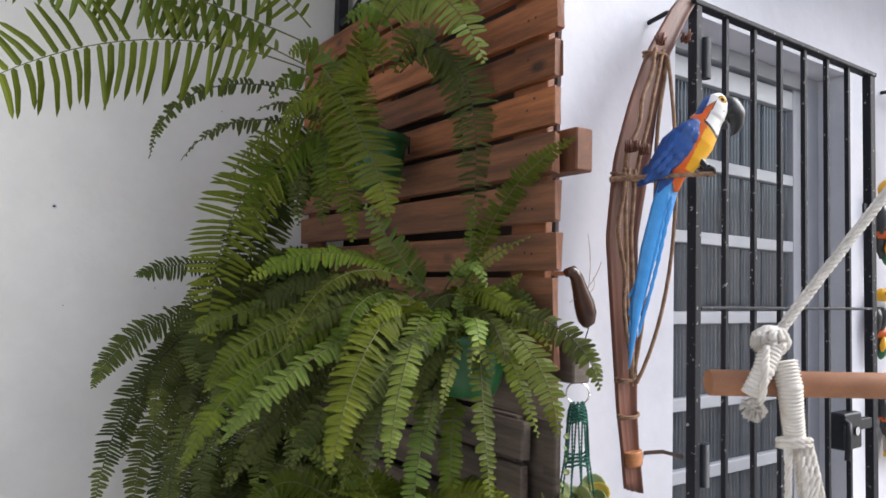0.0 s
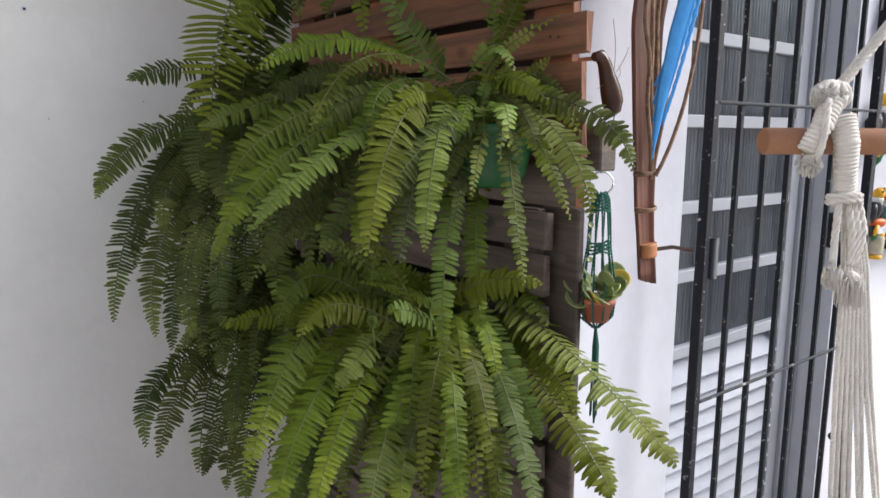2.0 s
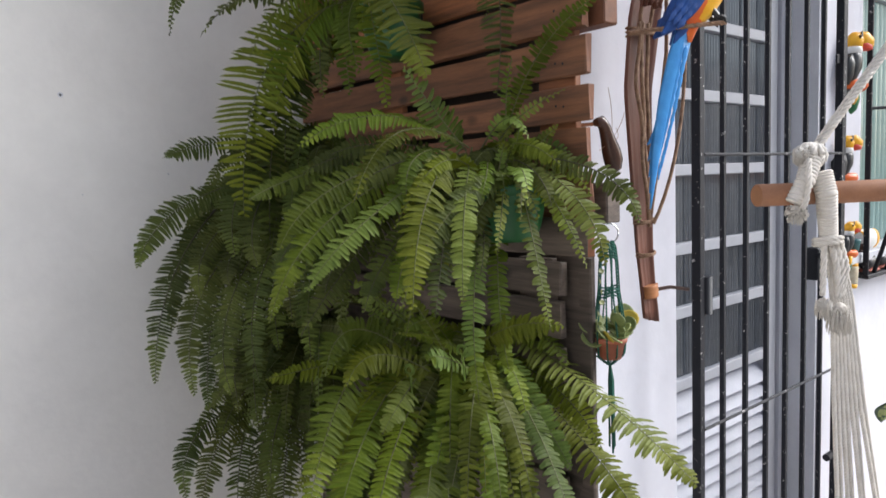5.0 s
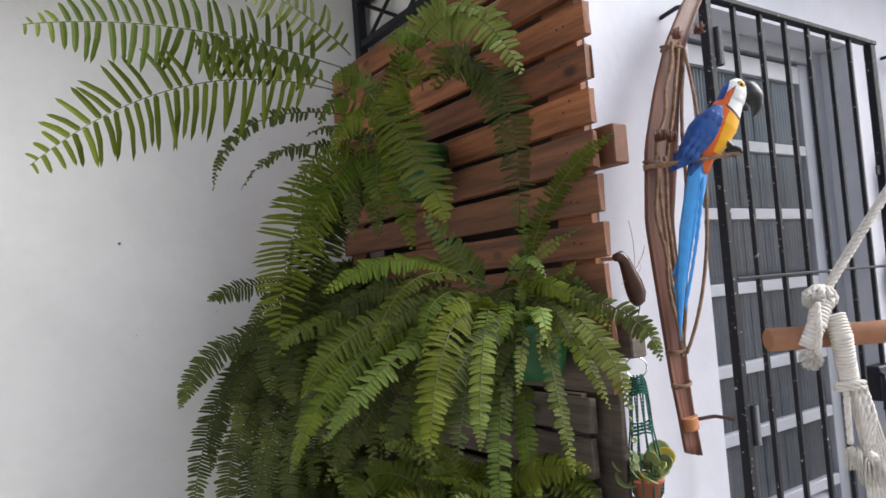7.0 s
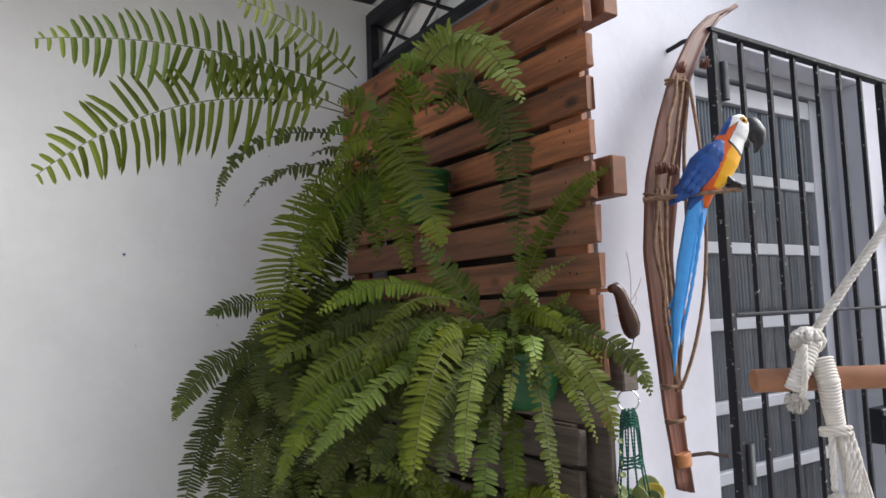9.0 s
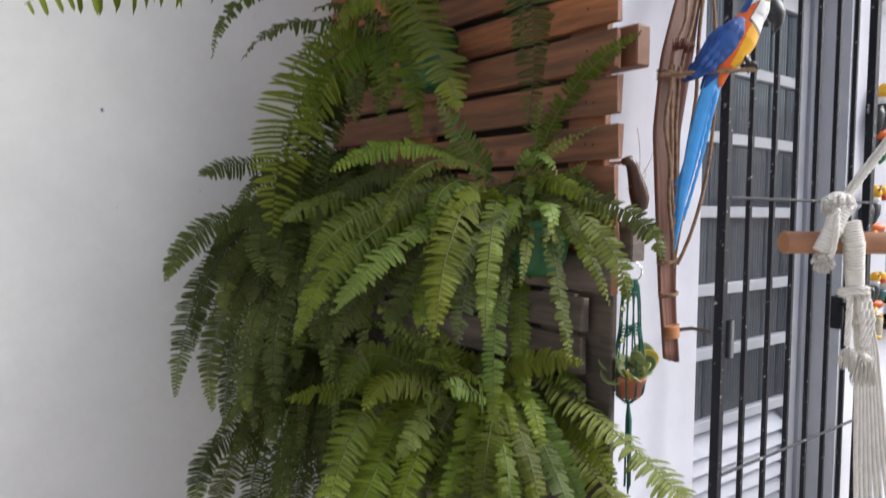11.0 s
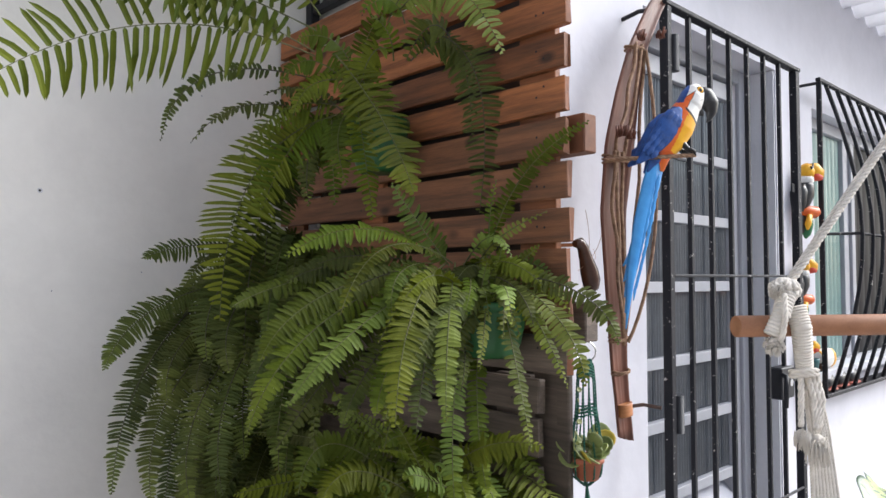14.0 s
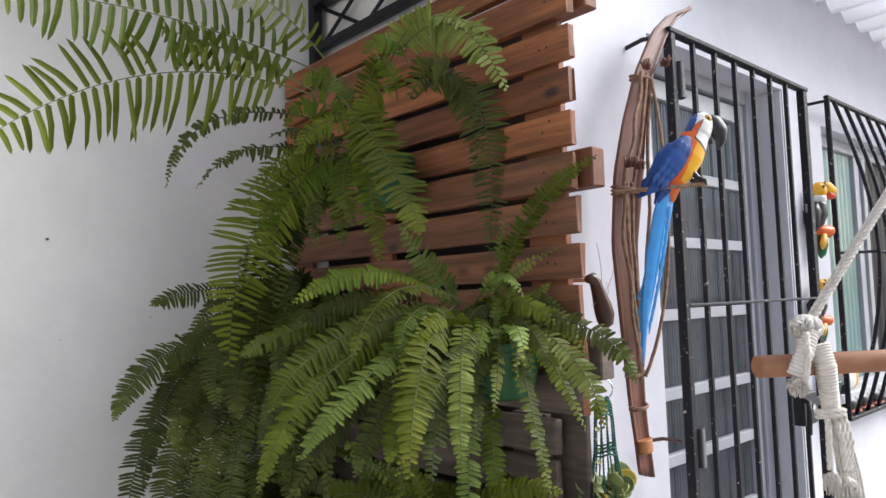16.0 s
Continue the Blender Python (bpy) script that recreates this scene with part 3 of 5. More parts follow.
def macaw():
    """One carved and painted mesh; built in its own plane, x ahead, z up, the eye at the origin, in hundredths of a metre."""
    bm = bmesh.new()

    def loft(rows, flat, mi, y=0.0, sides=14, div=4):
        fine = []
        for p, q in zip(rows, rows[1:]):
            fine += [[p[i] + (q[i] - p[i]) * k / div for i in range(3)] for k in range(div)]
        fine.append(rows[-1])
        return tube([(x / 100, y / 100, z / 100) for x, z, r in fine], [r / 100 for x, z, r in fine], sides, bm, True, mi, flat, (0, 1, 0))
    # body from vent to neck
    loft(((-9.2, -17.6, 0.9), (-8.3, -14.6, 2.5), (-6.5, -11.8, 3.4), (-4.6, -8.7, 3.7), (-3.3, -6.2, 3.4), (-2.1, -4.0, 2.9), (-1.2, -2.2, 2.6)), 0.85, 0, sides=120, div=30)
    # head
    loft(((-2.5, -5.0, 2.5), (-1.6, -3.2, 2.9), (-0.8, -1.5, 2.75), (-0.1, -0.1, 2.2), (0.5, 1.0, 0.9)), 0.88, 5, sides=120, div=36)
    # upper and lower bill
    loft(((0.9, -1.4, 2.0), (2.2, -1.5, 2.5), (3.4, -2.9, 2.2), (3.7, -4.9, 1.4), (3.2, -6.4, 0.7), (2.5, -7.4, 0.1)), 0.62, 6)
    loft(((-0.4, -3.9, 1.3), (0.8, -5.0, 1.1), (1.6, -5.5, 0.5), (1.9, -5.4, 0.1)), 0.65, 6)
    # wings, with feather scales
    for y in (-2.3, 2.3):
        loft(((-4.9, -4.9, 0.7), (-6.2, -6.7, 2.3), (-8.2, -9.4, 3.0), (-11.0, -13.0, 2.2), (-13.6, -16.0, 1.2), (-15.6, -17.6, 0.3)), 0.38, 1, y)
        for k in range(15):
            u, v = (k // 3) / 4, (k % 3 - 1) * 1.25
            x, z = -6.0 - 5.5 * u + v * 0.75, -6.6 - 6.8 * u - v * 0.62
            loft(((x, z, 0.2), (x - 1.2, z - 1.5, 0.9), (x - 2.0, z - 2.6, 0.15)), 0.16, 1, y * 1.38 - abs(v) * 0.06 * (1 if y > 0 else -1), 7)
        loft(((-8.2, -12.5, 0.6), (-10.4, -16.0, 1.4), (-12.4, -19.4, 0.3)), 0.35, 1, y * 0.4)
    # tail
    for k in range(5):
        o = (k - 2) * 0.45
        loft(((-9.6 + o, -16.5, 1.3), (-11.2 + o, -22, 1.55), (-13.7 + o * 0.7, -31, 1.5), (-16.0 + o * 0.4, -42 + k, 1.0), (-17.8, -54.5 + 3.5 * k, 0.15)), 0.3, 2, (k - 2) * 0.35, 8)
    for k in range(20):
        u, v = (k // 2) / 9, (k % 2) * 0.7 - 0.35
        x, z = -10.0 - 4.0 * u - 1.5 * u * u + v, -18.5 - 24 * u - (k % 2) * 1.3
        loft(((x, z, 0.2), (x - 0.5, z - 2.2, 0.6 - 0.2 * u), (x - 0.8, z - 4.4, 0.1)), 0.16, 2, -0.98 + 0.3 * u, 7)
    # red feathers under the body
    loft(((-8.6, -19.0, 0.5), (-8.4, -16.0, 1.7), (-7.2, -13.2, 2.2)), 0.9, 3)
    # feet on the perch
    for y in (-1.3, 1.4):
        loft(((-4.6, -12.3, 0.9), (-3.4, -13.4, 0.7), (-2.6, -14.2, 0.6)), 1.0, 6, y, 8)
        for dy in (-0.7, 0.5):
            loft(((-2.8, -14.0, 0.45), (-1.7, -14.4, 0.42), (-1.3, -15.6, 0.2)), 1.0, 6, y + dy, 6)
    # eyes
    for sgn in (-1, 1):
        for r, mi, off in ((0.95, 6, 1.84), (0.80, 4, 1.96), (0.46, 6, 2.12)):
            b2 = bmesh.new()
            bmesh.ops.create_uvsphere(b2, u_segments=14, v_segments=8, radius=r / 100, matrix=Matrix.Translation((0.0, sgn * off / 100, -0.5 / 100)) @ Matrix.Diagonal((1, 0.35, 1, 1)))
            for f in b2.faces:
                f.material_index, f.smooth = mi, True
            merge(bm, b2)
        # thin painted lines on the cheek
        for dz in (-1.9, -2.9):
            tube([(x / 100, sgn * (2.32 - 0.14 * abs(x + 1.2)) / 100, (dz + 0.35 * math.sin(x * 1.4)) / 100) for x in (-1.6, -0.9, -0.2, 0.5)], 0.0006, 4, bm, True, 6)
    # painted zones
    for f in bm.faces:
        c = f.calc_center_median() * 100
        if f.material_index not in (0, 5) or len(f.verts) != 4:
            continue
        collar = ((c.x + 3.6) * 1.14 + c.z + 5.2) / 1.516
        nape = 0.62 * (c.x + 1.6) - 0.9 - c.z
        cheek = c.x + 1.4 - 0.54 * (c.z + 1.1)
        back = (c.x + 2.5) * 0.89 - (c.z + 5.0) * 0.45
        if collar > 0.28 and c.z > -7.6:
            if back < -2.05 and c.z > -3.4:
                f.material_index = 1
            elif nape > 0 and cheek < 0:
                f.material_index = 6 if nape < 0.16 or cheek > -0.14 else 3
            else:
                f.material_index = 5
        elif collar > -0.25 and c.x > -3.9 and c.z > -8.2:
            f.material_index = 6
        else:
            along = (c.x + 9.2) * 0.46 + (c.z + 17.6) * 0.888
            across = (c.x + 9.2) * 0.888 - (c.z + 17.6) * 0.46
            if along > 11 and c.x < -3.4 and collar > -0.9:
                f.material_index = 3
            elif across < -1.9:
                f.material_index = 1
            elif along < 3.5 or across < 0.4 - 0.05 * along:
                f.material_index = 3
            else:
                f.material_index = 4
    ob = part("macaw_figure", finish(bm), [P_YELLOW, P_BLUE, P_SKY, P_ORANGE, P_YELLOW, P_WHITE, P_BLACK])
    ob.matrix_basis = MACAW
    return tagged(ob, "painted wooden macaw figure, blue and yellow, on a rope perch", "figurine")


macaw()
rope(bezier((0.092, -0.072, 1.660), (0.10, -0.12, 1.660), (0.242, -0.212, 1.672), 10), 0.0052, sheath, "perch", SISAL)


# ---- ferns ----
OUT = Vector((-0.48, -0.85, 0.22)).normalized()  # towards the open yard, from where the light comes

def frond_mesh(a, c, b, width, spacing, twist=0.0, seed=0, droop=0.25, ragged=0.0, out_to=None, natural=0.3, slim=1.0):
    """A fern frond: a thin stem on the curve a-c-b with two rows of narrow leaflets. Materials: leaf, stem."""
    rnd = random.Random(seed)
    n = 26
    line = bezier(a, c, b, n)
    bm = bmesh.new()
    length = sum((q - p).length for p, q in zip(line, line[1:]))
    tube(line, [0.0017 * (1 - 0.75 * i / n) + 0.0003 for i in range(n + 1)], 4, bm, True, 1)
    count = int(length / spacing)
    flat = Vector(b) - Vector(a)
    flat.z = 0
    flat = flat.normalized() if flat.length > 0.03 else Vector((-0.8, -0.6, 0))
    side0 = flat.cross(Vector((0, 0, 1)))
    start = 0.05 + 0.08 * rnd.random()
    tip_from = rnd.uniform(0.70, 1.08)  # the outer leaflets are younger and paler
    faced = Vector(out_to).normalized() if out_to else (OUT + Vector([rnd.uniform(-0.35, 0.35) for _ in range(3)])).normalized()
    for k in range(count):
        s = start + (1 - start) * (k + 0.5) / count
        i = min(int(s * n), n - 1)
        p = line[i].lerp(line[i + 1], s * n - i)
        d = (line[i + 1] - line[i]).normalized()
        side = (side0 - d * side0.dot(d)).normalized()
        face = d.cross(faced)
        if face.dot(side) < 0:
            face = -face
        side = (side * natural + face * face.length).normalized()
        side = (side - d * side.dot(d)).normalized()
        up = side.cross(d)
        if up.dot(faced) < 0:
            up = -up
        tw = twist + 0.25 * math.sin(s * 4 + seed)
        side, up = side * math.cos(tw) + up * math.sin(tw), up * math.cos(tw) - side * math.sin(tw)
        prof = min(1.0, 0.5 + (s - start) * 3.2) * (1.0 if s < 0.55 else max(0.14, 1 - ((s - 0.55) / 0.45) ** 1.9 * 0.86))
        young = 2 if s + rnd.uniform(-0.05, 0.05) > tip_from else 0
        for sg in (-1, 1):
            if rnd.random() < ragged:
                continue
            L = width * prof * rnd.uniform(0.86, 1.08)
            w = min(0.45 * spacing, 0.26 * L + 0.0010) * rnd.uniform(0.85, 1.1) * slim
            q = p + d * (0.25 * spacing * sg)
            out = (side * sg + d * rnd.uniform(0.04, 0.26) + up * rnd.uniform(-0.16, 0.24)).normalized()
            al = d - out * d.dot(out)
            al.normalize()
            nn = out.cross(al)
            if nn.dot(up) < 0:
                nn = -nn
            tip = Vector((0, 0, -droop * (1 - abs(d.z)) * L)) + al * (rnd.uniform(0.0, 0.2) * L) - nn * (rnd.uniform(-0.05, 0.35) * L)
            c0 = bm.verts.new(q)
            prev = None
            for u, ww in ((0.05, 0.95), (0.45, 1.0), (0.86, 0.72), (1.0, 0.0)):
                m = q + out * (L * u) + tip * (u * u)
                if ww == 0:
                    e = bm.verts.new(m)
                    for tri in ((prev[0], prev[1], e), (prev[1], prev[2], e)):
                        bm.faces.new(tri).material_index = young
                    break
                r = (bm.verts.new(m - al * (w * ww) + nn * (0.18 * w)), bm.verts.new(m), bm.verts.new(m + al * (w * ww) + nn * (0.18 * w)))
                if prev is None:
                    bm.faces.new((c0, r[1], r[0])).material_index = young
                    bm.faces.new((c0, r[2], r[1])).material_index = young
                else:
                    bm.faces.new((prev[0], prev[1], r[1], r[0])).material_index = young
                    bm.faces.new((prev[1], prev[2], r[2], r[1])).material_index = young
                prev = r
    return bm


def grown(fern, crown, tip, rise, width, leaf, seed, twist=0.0, spacing=0.0102, pull=0.60, droop=0.25, ragged=0.0, spread=0.045, dark=False, slim=0.97):
    rnd = random.Random(seed)
    a = Vector(crown) + Vector([rnd.uniform(-spread, spread), rnd.uniform(-spread, spread), rnd.uniform(-0.02, 0.01)])
    c = a.lerp(Vector(tip), pull)
    c.z = max(a.z, c.z) + rise if rise > 0 else c.z + rise
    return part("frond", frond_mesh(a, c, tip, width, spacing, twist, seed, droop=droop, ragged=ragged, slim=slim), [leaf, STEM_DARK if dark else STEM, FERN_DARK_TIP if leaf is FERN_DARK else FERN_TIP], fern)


def pot(fern, at, r, h, material, label=""):
    """A tapered plastic pot with a rolled rim, filled with soil. at: the middle of its foot."""
    p = part("pot", lathe([(0, 0.002), (r * 0.60, 0), (r * 0.66, 0.005), (r * 0.79, h * 0.25), (r * 0.88, h * 0.55), (r * 0.92, h - 0.022), (r * 0.93, h - 0.02), (r, h - 0.02), (r * 1.01, h - 0.002), (r * 0.97, h), (r * 0.92, h - 0.003), (r * 0.88, h - 0.03), (0, h - 0.022)], at, 32), material, fern, label)
    part("hanger", tube([(at[0] + r * 0.98, at[1], at[2] + h - 0.01), (-0.098, at[1], at[2] + h + 0.012), (-0.098, at[1], at[2] + h - 0.03)], 0.003, 6), IRON, fern)
    part("soil", lathe([(0, 0.0), (r * 0.4, 0.004), (r * 0.89, -0.002)], (at[0], at[1], at[2] + h - 0.016), 20), SOIL, fern)
    return p


def fern(label, foot, r, h, leaf, seed, extra=0, reach=0.3, drop=0.3, width=0.036, azimuth=(120, 300), steep=78):
    t = thing("fern", foot, label, "fern", "ferns on the pallets")
    pot(t, foot, r, h, POT_GREEN, "round green plastic pot")
    crown = (foot[0], foot[1], foot[2] + h)
    rnd = random.Random(seed)
    for i in range(extra):
        az = radians(rnd.uniform(*azimuth))
        el, length = rnd.uniform(-10, steep), reach * rnd.uniform(0.6, 1.25)
        out = Vector((math.cos(az), math.sin(az), 0))
        a = Vector(crown) + Vector((rnd.uniform(-0.05, 0.04), rnd.uniform(-0.06, 0.06), rnd.uniform(-0.03, 0.02)))
        c = a + (out * math.cos(radians(el)) + Vector((0, 0, math.sin(radians(el))))) * length * 0.55
        tip = c + out * length * rnd.uniform(0.08, 0.38) - Vector((0, 0, length * (drop * rnd.uniform(0.5, 1.1) + 0.25 * max(0, el) / 78)))
        c.x, tip.x = min(c.x, -0.10), max(-0.85, min(tip.x, -0.09))
        c.y, tip.y = min(c.y, LY - 0.05), min(tip.y, LY - 0.05)
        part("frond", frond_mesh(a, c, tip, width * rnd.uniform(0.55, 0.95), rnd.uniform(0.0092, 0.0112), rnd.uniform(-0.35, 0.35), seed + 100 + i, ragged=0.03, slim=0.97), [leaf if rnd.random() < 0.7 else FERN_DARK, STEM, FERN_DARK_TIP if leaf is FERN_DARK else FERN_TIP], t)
    return t, crown


def sprig(plant, a, c, b, width, leaf, spacing=0.0112, ragged=0.02, slim=0.90, droop=0.25, out_to=None, natural=0.3):
    """One frond that can be told apart: from a in its crown, bent by c, to its tip b."""
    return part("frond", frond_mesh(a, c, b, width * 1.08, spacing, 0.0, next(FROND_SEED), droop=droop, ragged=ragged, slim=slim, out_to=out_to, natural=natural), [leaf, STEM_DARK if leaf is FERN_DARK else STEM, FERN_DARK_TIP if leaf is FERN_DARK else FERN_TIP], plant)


FROND_SEED = itertools.count(2000)
fern_mid, crown_mid = fern("lush green fern in a green pot hung halfway up", (-0.185, 0.022, 1.232), 0.078, 0.115, FERN, 100, 22, 0.34, 0.85, 0.032, (112, 182))
fern_top, crown_top = fern("green fern in a green pot hung high up", (-0.190, 0.40, 1.655), 0.078, 0.13, FERN, 300, 9, 0.28, 0.6, 0.034, azimuth=(95, 200), steep=45)
# the back and corner ferns carry their shade in the leaf colour
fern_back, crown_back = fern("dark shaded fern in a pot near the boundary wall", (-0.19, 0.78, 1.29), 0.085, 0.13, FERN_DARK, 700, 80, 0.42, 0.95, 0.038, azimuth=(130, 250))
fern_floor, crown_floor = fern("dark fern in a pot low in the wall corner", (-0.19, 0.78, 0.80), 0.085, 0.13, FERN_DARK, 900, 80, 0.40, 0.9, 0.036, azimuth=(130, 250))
fern_low, crown_low = fern("bright green fern in a green pot hung low", (-0.19, 0.13, 0.80), 0.09, 0.13, FERN, 1100, 70, 0.42, 0.9, 0.034, (120, 260))

# short fronds round the crown of the middle fern, over its rim and to the open side
rnd = random.Random(51)
for i in range(7):
    az = radians(rnd.uniform(195, 300))
    reach, fall = rnd.uniform(0.08, 0.14), rnd.uniform(0.02, 0.07)
    tip = (crown_mid[0] + reach * math.cos(az), crown_mid[1] + reach * math.sin(az), crown_mid[2] - fall)
    grown(fern_mid, crown_mid, tip, rnd.uniform(0.04, 0.09), rnd.uniform(0.016, 0.024), (FERN, FERN_DARK, FERN_LIGHT)[i % 3], 1500 + i, twist=rnd.uniform(-0.5, 0.5), pull=0.7, ragged=0.06)
for i in range(9):
    tip = (crown_mid[0] + rnd.uniform(-0.05, 0.06), crown_mid[1] + rnd.uniform(-0.10, 0.05), crown_mid[2] + rnd.uniform(0.05, 0.12))
    grown(fern_mid, crown_mid, tip, 0.01, rnd.uniform(0.012, 0.020), (FERN_LIGHT, FERN)[i % 2], 1540 + i, ragged=0.08)
# fronds between the hanging ferns
rnd = random.Random(77)
for i in range(10):
    y = 0.05 + 0.45 * rnd.random()
    tip = (-0.26 - 0.20 * rnd.random(), y + rnd.uniform(-0.16, 0.14), 0.93 + 0.16 * rnd.random())
    grown(fern_low, crown_low, tip, rnd.uniform(0.04, 0.12), rnd.uniform(0.020, 0.030), (FERN, FERN_DARK)[i % 2], 1300 + i, twist=rnd.uniform(-0.5, 0.5), pull=0.55, ragged=0.04)
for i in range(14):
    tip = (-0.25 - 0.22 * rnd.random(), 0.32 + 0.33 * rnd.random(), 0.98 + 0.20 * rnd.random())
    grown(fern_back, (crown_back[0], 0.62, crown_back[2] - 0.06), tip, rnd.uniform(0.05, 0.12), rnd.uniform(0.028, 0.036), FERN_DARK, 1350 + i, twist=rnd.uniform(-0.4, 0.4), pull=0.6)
for i, (x, y, z) in enumerate(((-0.33, 0.02, 1.02), (-0.40, 0.10, 0.98))):
    base = Vector((x, y, z))
    coil = [base + Vector((0.0, 0.0, -0.12)), base + Vector((0.003, 0.0, -0.05))] + [base + Vector((-0.5, 0.8, 0)) * (0.014 * (1 - q / 12) * math.sin(q * 0.75)) + Vector((0, 0, 0.014 * (1 - q / 12) * (1 - math.cos(q * 0.75)))) for q in range(9)]
    part("young_shoot", tube([Vector(crown_low)] + coil, [0.0022] * 6 + [0.0035] * 6, 6), FERN_LIGHT, fern_low)

# the fronds that stand out
sprig(fern_mid, (-0.248, 0.089, 1.414), (-0.562, 0.051, 1.298), (-0.646, 0.049, 1.183), 0.030, FERN_LIGHT)
sprig(fern_mid, (-0.240, 0.081, 1.425), (-0.457, 0.065, 1.530), (-0.542, 0.051, 1.328), 0.025, FERN)
sprig(fern_mid, (-0.226, 0.096, 1.426), (-0.402, 0.173, 1.557), (-0.552, 0.223, 1.435), 0.031, FERN)
sprig(fern_mid, (-0.355, 0.240, 1.425), (-0.562, 0.317, 1.375), (-0.631, 0.286, 1.337), 0.023, FERN)
sprig(fern_mid, (-0.280, 0.143, 1.419), (-0.559, 0.192, 1.378), (-0.632, 0.167, 1.247), 0.034, FERN)
sprig(fern_mid, (-0.304, 0.151, 1.401), (-0.608, 0.164, 1.304), (-0.684, 0.115, 1.128), 0.032, FERN)
sprig(fern_mid, (-0.249, 0.089, 1.425), (-0.451, -0.005, 1.371), (-0.503, -0.056, 1.144), 0.039, FERN)
sprig(fern_mid, (-0.236, 0.077, 1.426), (-0.413, -0.080, 1.289), (-0.430, -0.103, 1.151), 0.024, FERN_LIGHT)
sprig(fern_mid, (-0.270, 0.109, 1.425), (-0.447, 0.044, 1.430), (-0.430, 0.045, 1.325), 0.019, FERN)
sprig(fern_mid, (-0.254, 0.108, 1.390), (-0.352, 0.038, 1.268), (-0.414, -0.005, 1.111), 0.031, FERN_DARK)
sprig(fern_mid, (-0.259, 0.112, 1.366), (-0.444, 0.132, 1.229), (-0.495, 0.109, 1.119), 0.027, FERN_DARK)
sprig(fern_mid, (-0.261, 0.128, 1.390), (-0.464, 0.223, 1.302), (-0.532, 0.188, 1.153), 0.032, FERN_DARK)
sprig(fern_mid, (-0.173, 0.015, 1.403), (-0.157, -0.171, 1.338), (-0.176, -0.208, 1.196), 0.030, FERN_LIGHT)
sprig(fern_mid, (-0.181, 0.024, 1.403), (-0.107, -0.195, 1.400), (-0.108, -0.235, 1.271), 0.027, FERN_DARK)
sprig(fern_mid, (-0.173, 0.015, 1.397), (-0.205, -0.121, 1.339), (-0.188, -0.176, 1.189), 0.020, FERN)
sprig(fern_mid, (-0.211, 0.011, 1.368), (-0.292, -0.064, 1.306), (-0.301, -0.056, 1.219), 0.014, FERN_LIGHT)
sprig(fern_mid, (-0.180, 0.008, 1.391), (-0.252, -0.103, 1.246), (-0.270, -0.156, 1.086), 0.022, FERN)
sprig(fern_mid, (-0.121, 0.132, 1.409), (-0.321, 0.028, 1.158), (-0.336, -0.033, 0.929), 0.025, FERN_LIGHT)
sprig(fern_mid, (-0.108, 0.119, 1.409), (-0.249, 0.030, 1.117), (-0.235, -0.021, 0.950), 0.023, FERN)
sprig(fern_mid, (-0.175, 0.046, 1.426), (-0.144, 0.010, 1.643), (-0.108, -0.172, 1.704), 0.028, FERN)
sprig(fern_mid, (-0.184, 0.054, 1.432), (-0.188, 0.009, 1.487), (-0.133, -0.086, 1.530), 0.013, FERN_LIGHT)
sprig(fern_mid, (-0.216, 0.072, 1.420), (-0.203, -0.003, 1.529), (-0.205, -0.054, 1.434), 0.018, FERN_LIGHT)
sprig(fern_mid, (-0.167, 0.037, 1.421), (-0.197, 0.030, 1.507), (-0.192, -0.001, 1.597), 0.012, FERN)
sprig(fern_mid, (-0.231, 0.100, 1.420), (-0.285, 0.116, 1.485), (-0.352, 0.146, 1.590), 0.040, FERN)
sprig(fern_mid, (-0.191, 0.047, 1.414), (-0.211, -0.046, 1.453), (-0.166, -0.099, 1.381), 0.023, FERN)
sprig(fern_mid, (-0.207, 0.064, 1.414), (-0.295, -0.038, 1.373), (-0.311, -0.020, 1.316), 0.017, FERN)
sprig(fern_mid, (-0.190, 0.047, 1.403), (-0.200, -0.092, 1.395), (-0.202, -0.109, 1.284), 0.018, FERN_DARK)
sprig(fern_mid, (-0.298, 0.197, 1.413), (-0.417, 0.245, 1.447), (-0.513, 0.282, 1.387), 0.031, FERN_DARK)
sprig(fern_top, (-0.358, 0.340, 1.900), (-0.336, 0.165, 1.729), (-0.301, 0.134, 1.572), 0.062, FERN)
sprig(fern_top, (-0.317, 0.348, 1.871), (-0.349, 0.256, 1.755), (-0.316, 0.255, 1.522), 0.043, FERN)
sprig(fern_top, (-0.229, 0.172, 1.940), (-0.103, 0.060, 1.922), (-0.111, 0.128, 1.539), 0.054, FERN_DARK, slim=0.65)
sprig(fern_top, (-0.189, 0.141, 1.930), (-0.238, 0.154, 1.997), (-0.253, 0.218, 1.882), 0.045, FERN_DARK)
sprig(fern_top, (-0.233, 0.226, 1.888), (-0.170, 0.096, 2.014), (-0.126, 0.136, 1.710), 0.047, FERN_DARK, slim=0.65)
sprig(fern_top, (-0.276, 0.225, 1.984), (-0.285, 0.027, 2.085), (-0.202, -0.030, 1.850), 0.054, FERN_LIGHT)
sprig(fern_top, (-0.287, 0.242, 1.967), (-0.308, 0.115, 2.102), (-0.200, -0.006, 1.957), 0.043, FERN_LIGHT)
sprig(fern_top, (-0.257, 0.218, 1.966), (-0.311, 0.188, 2.039), (-0.351, 0.259, 1.977), 0.031, FERN)
sprig(fern_top, (-0.291, 0.432, 1.791), (-0.501, 0.601, 1.722), (-0.506, 0.600, 1.292), 0.085, FERN, slim=0.75, spacing=0.0135)
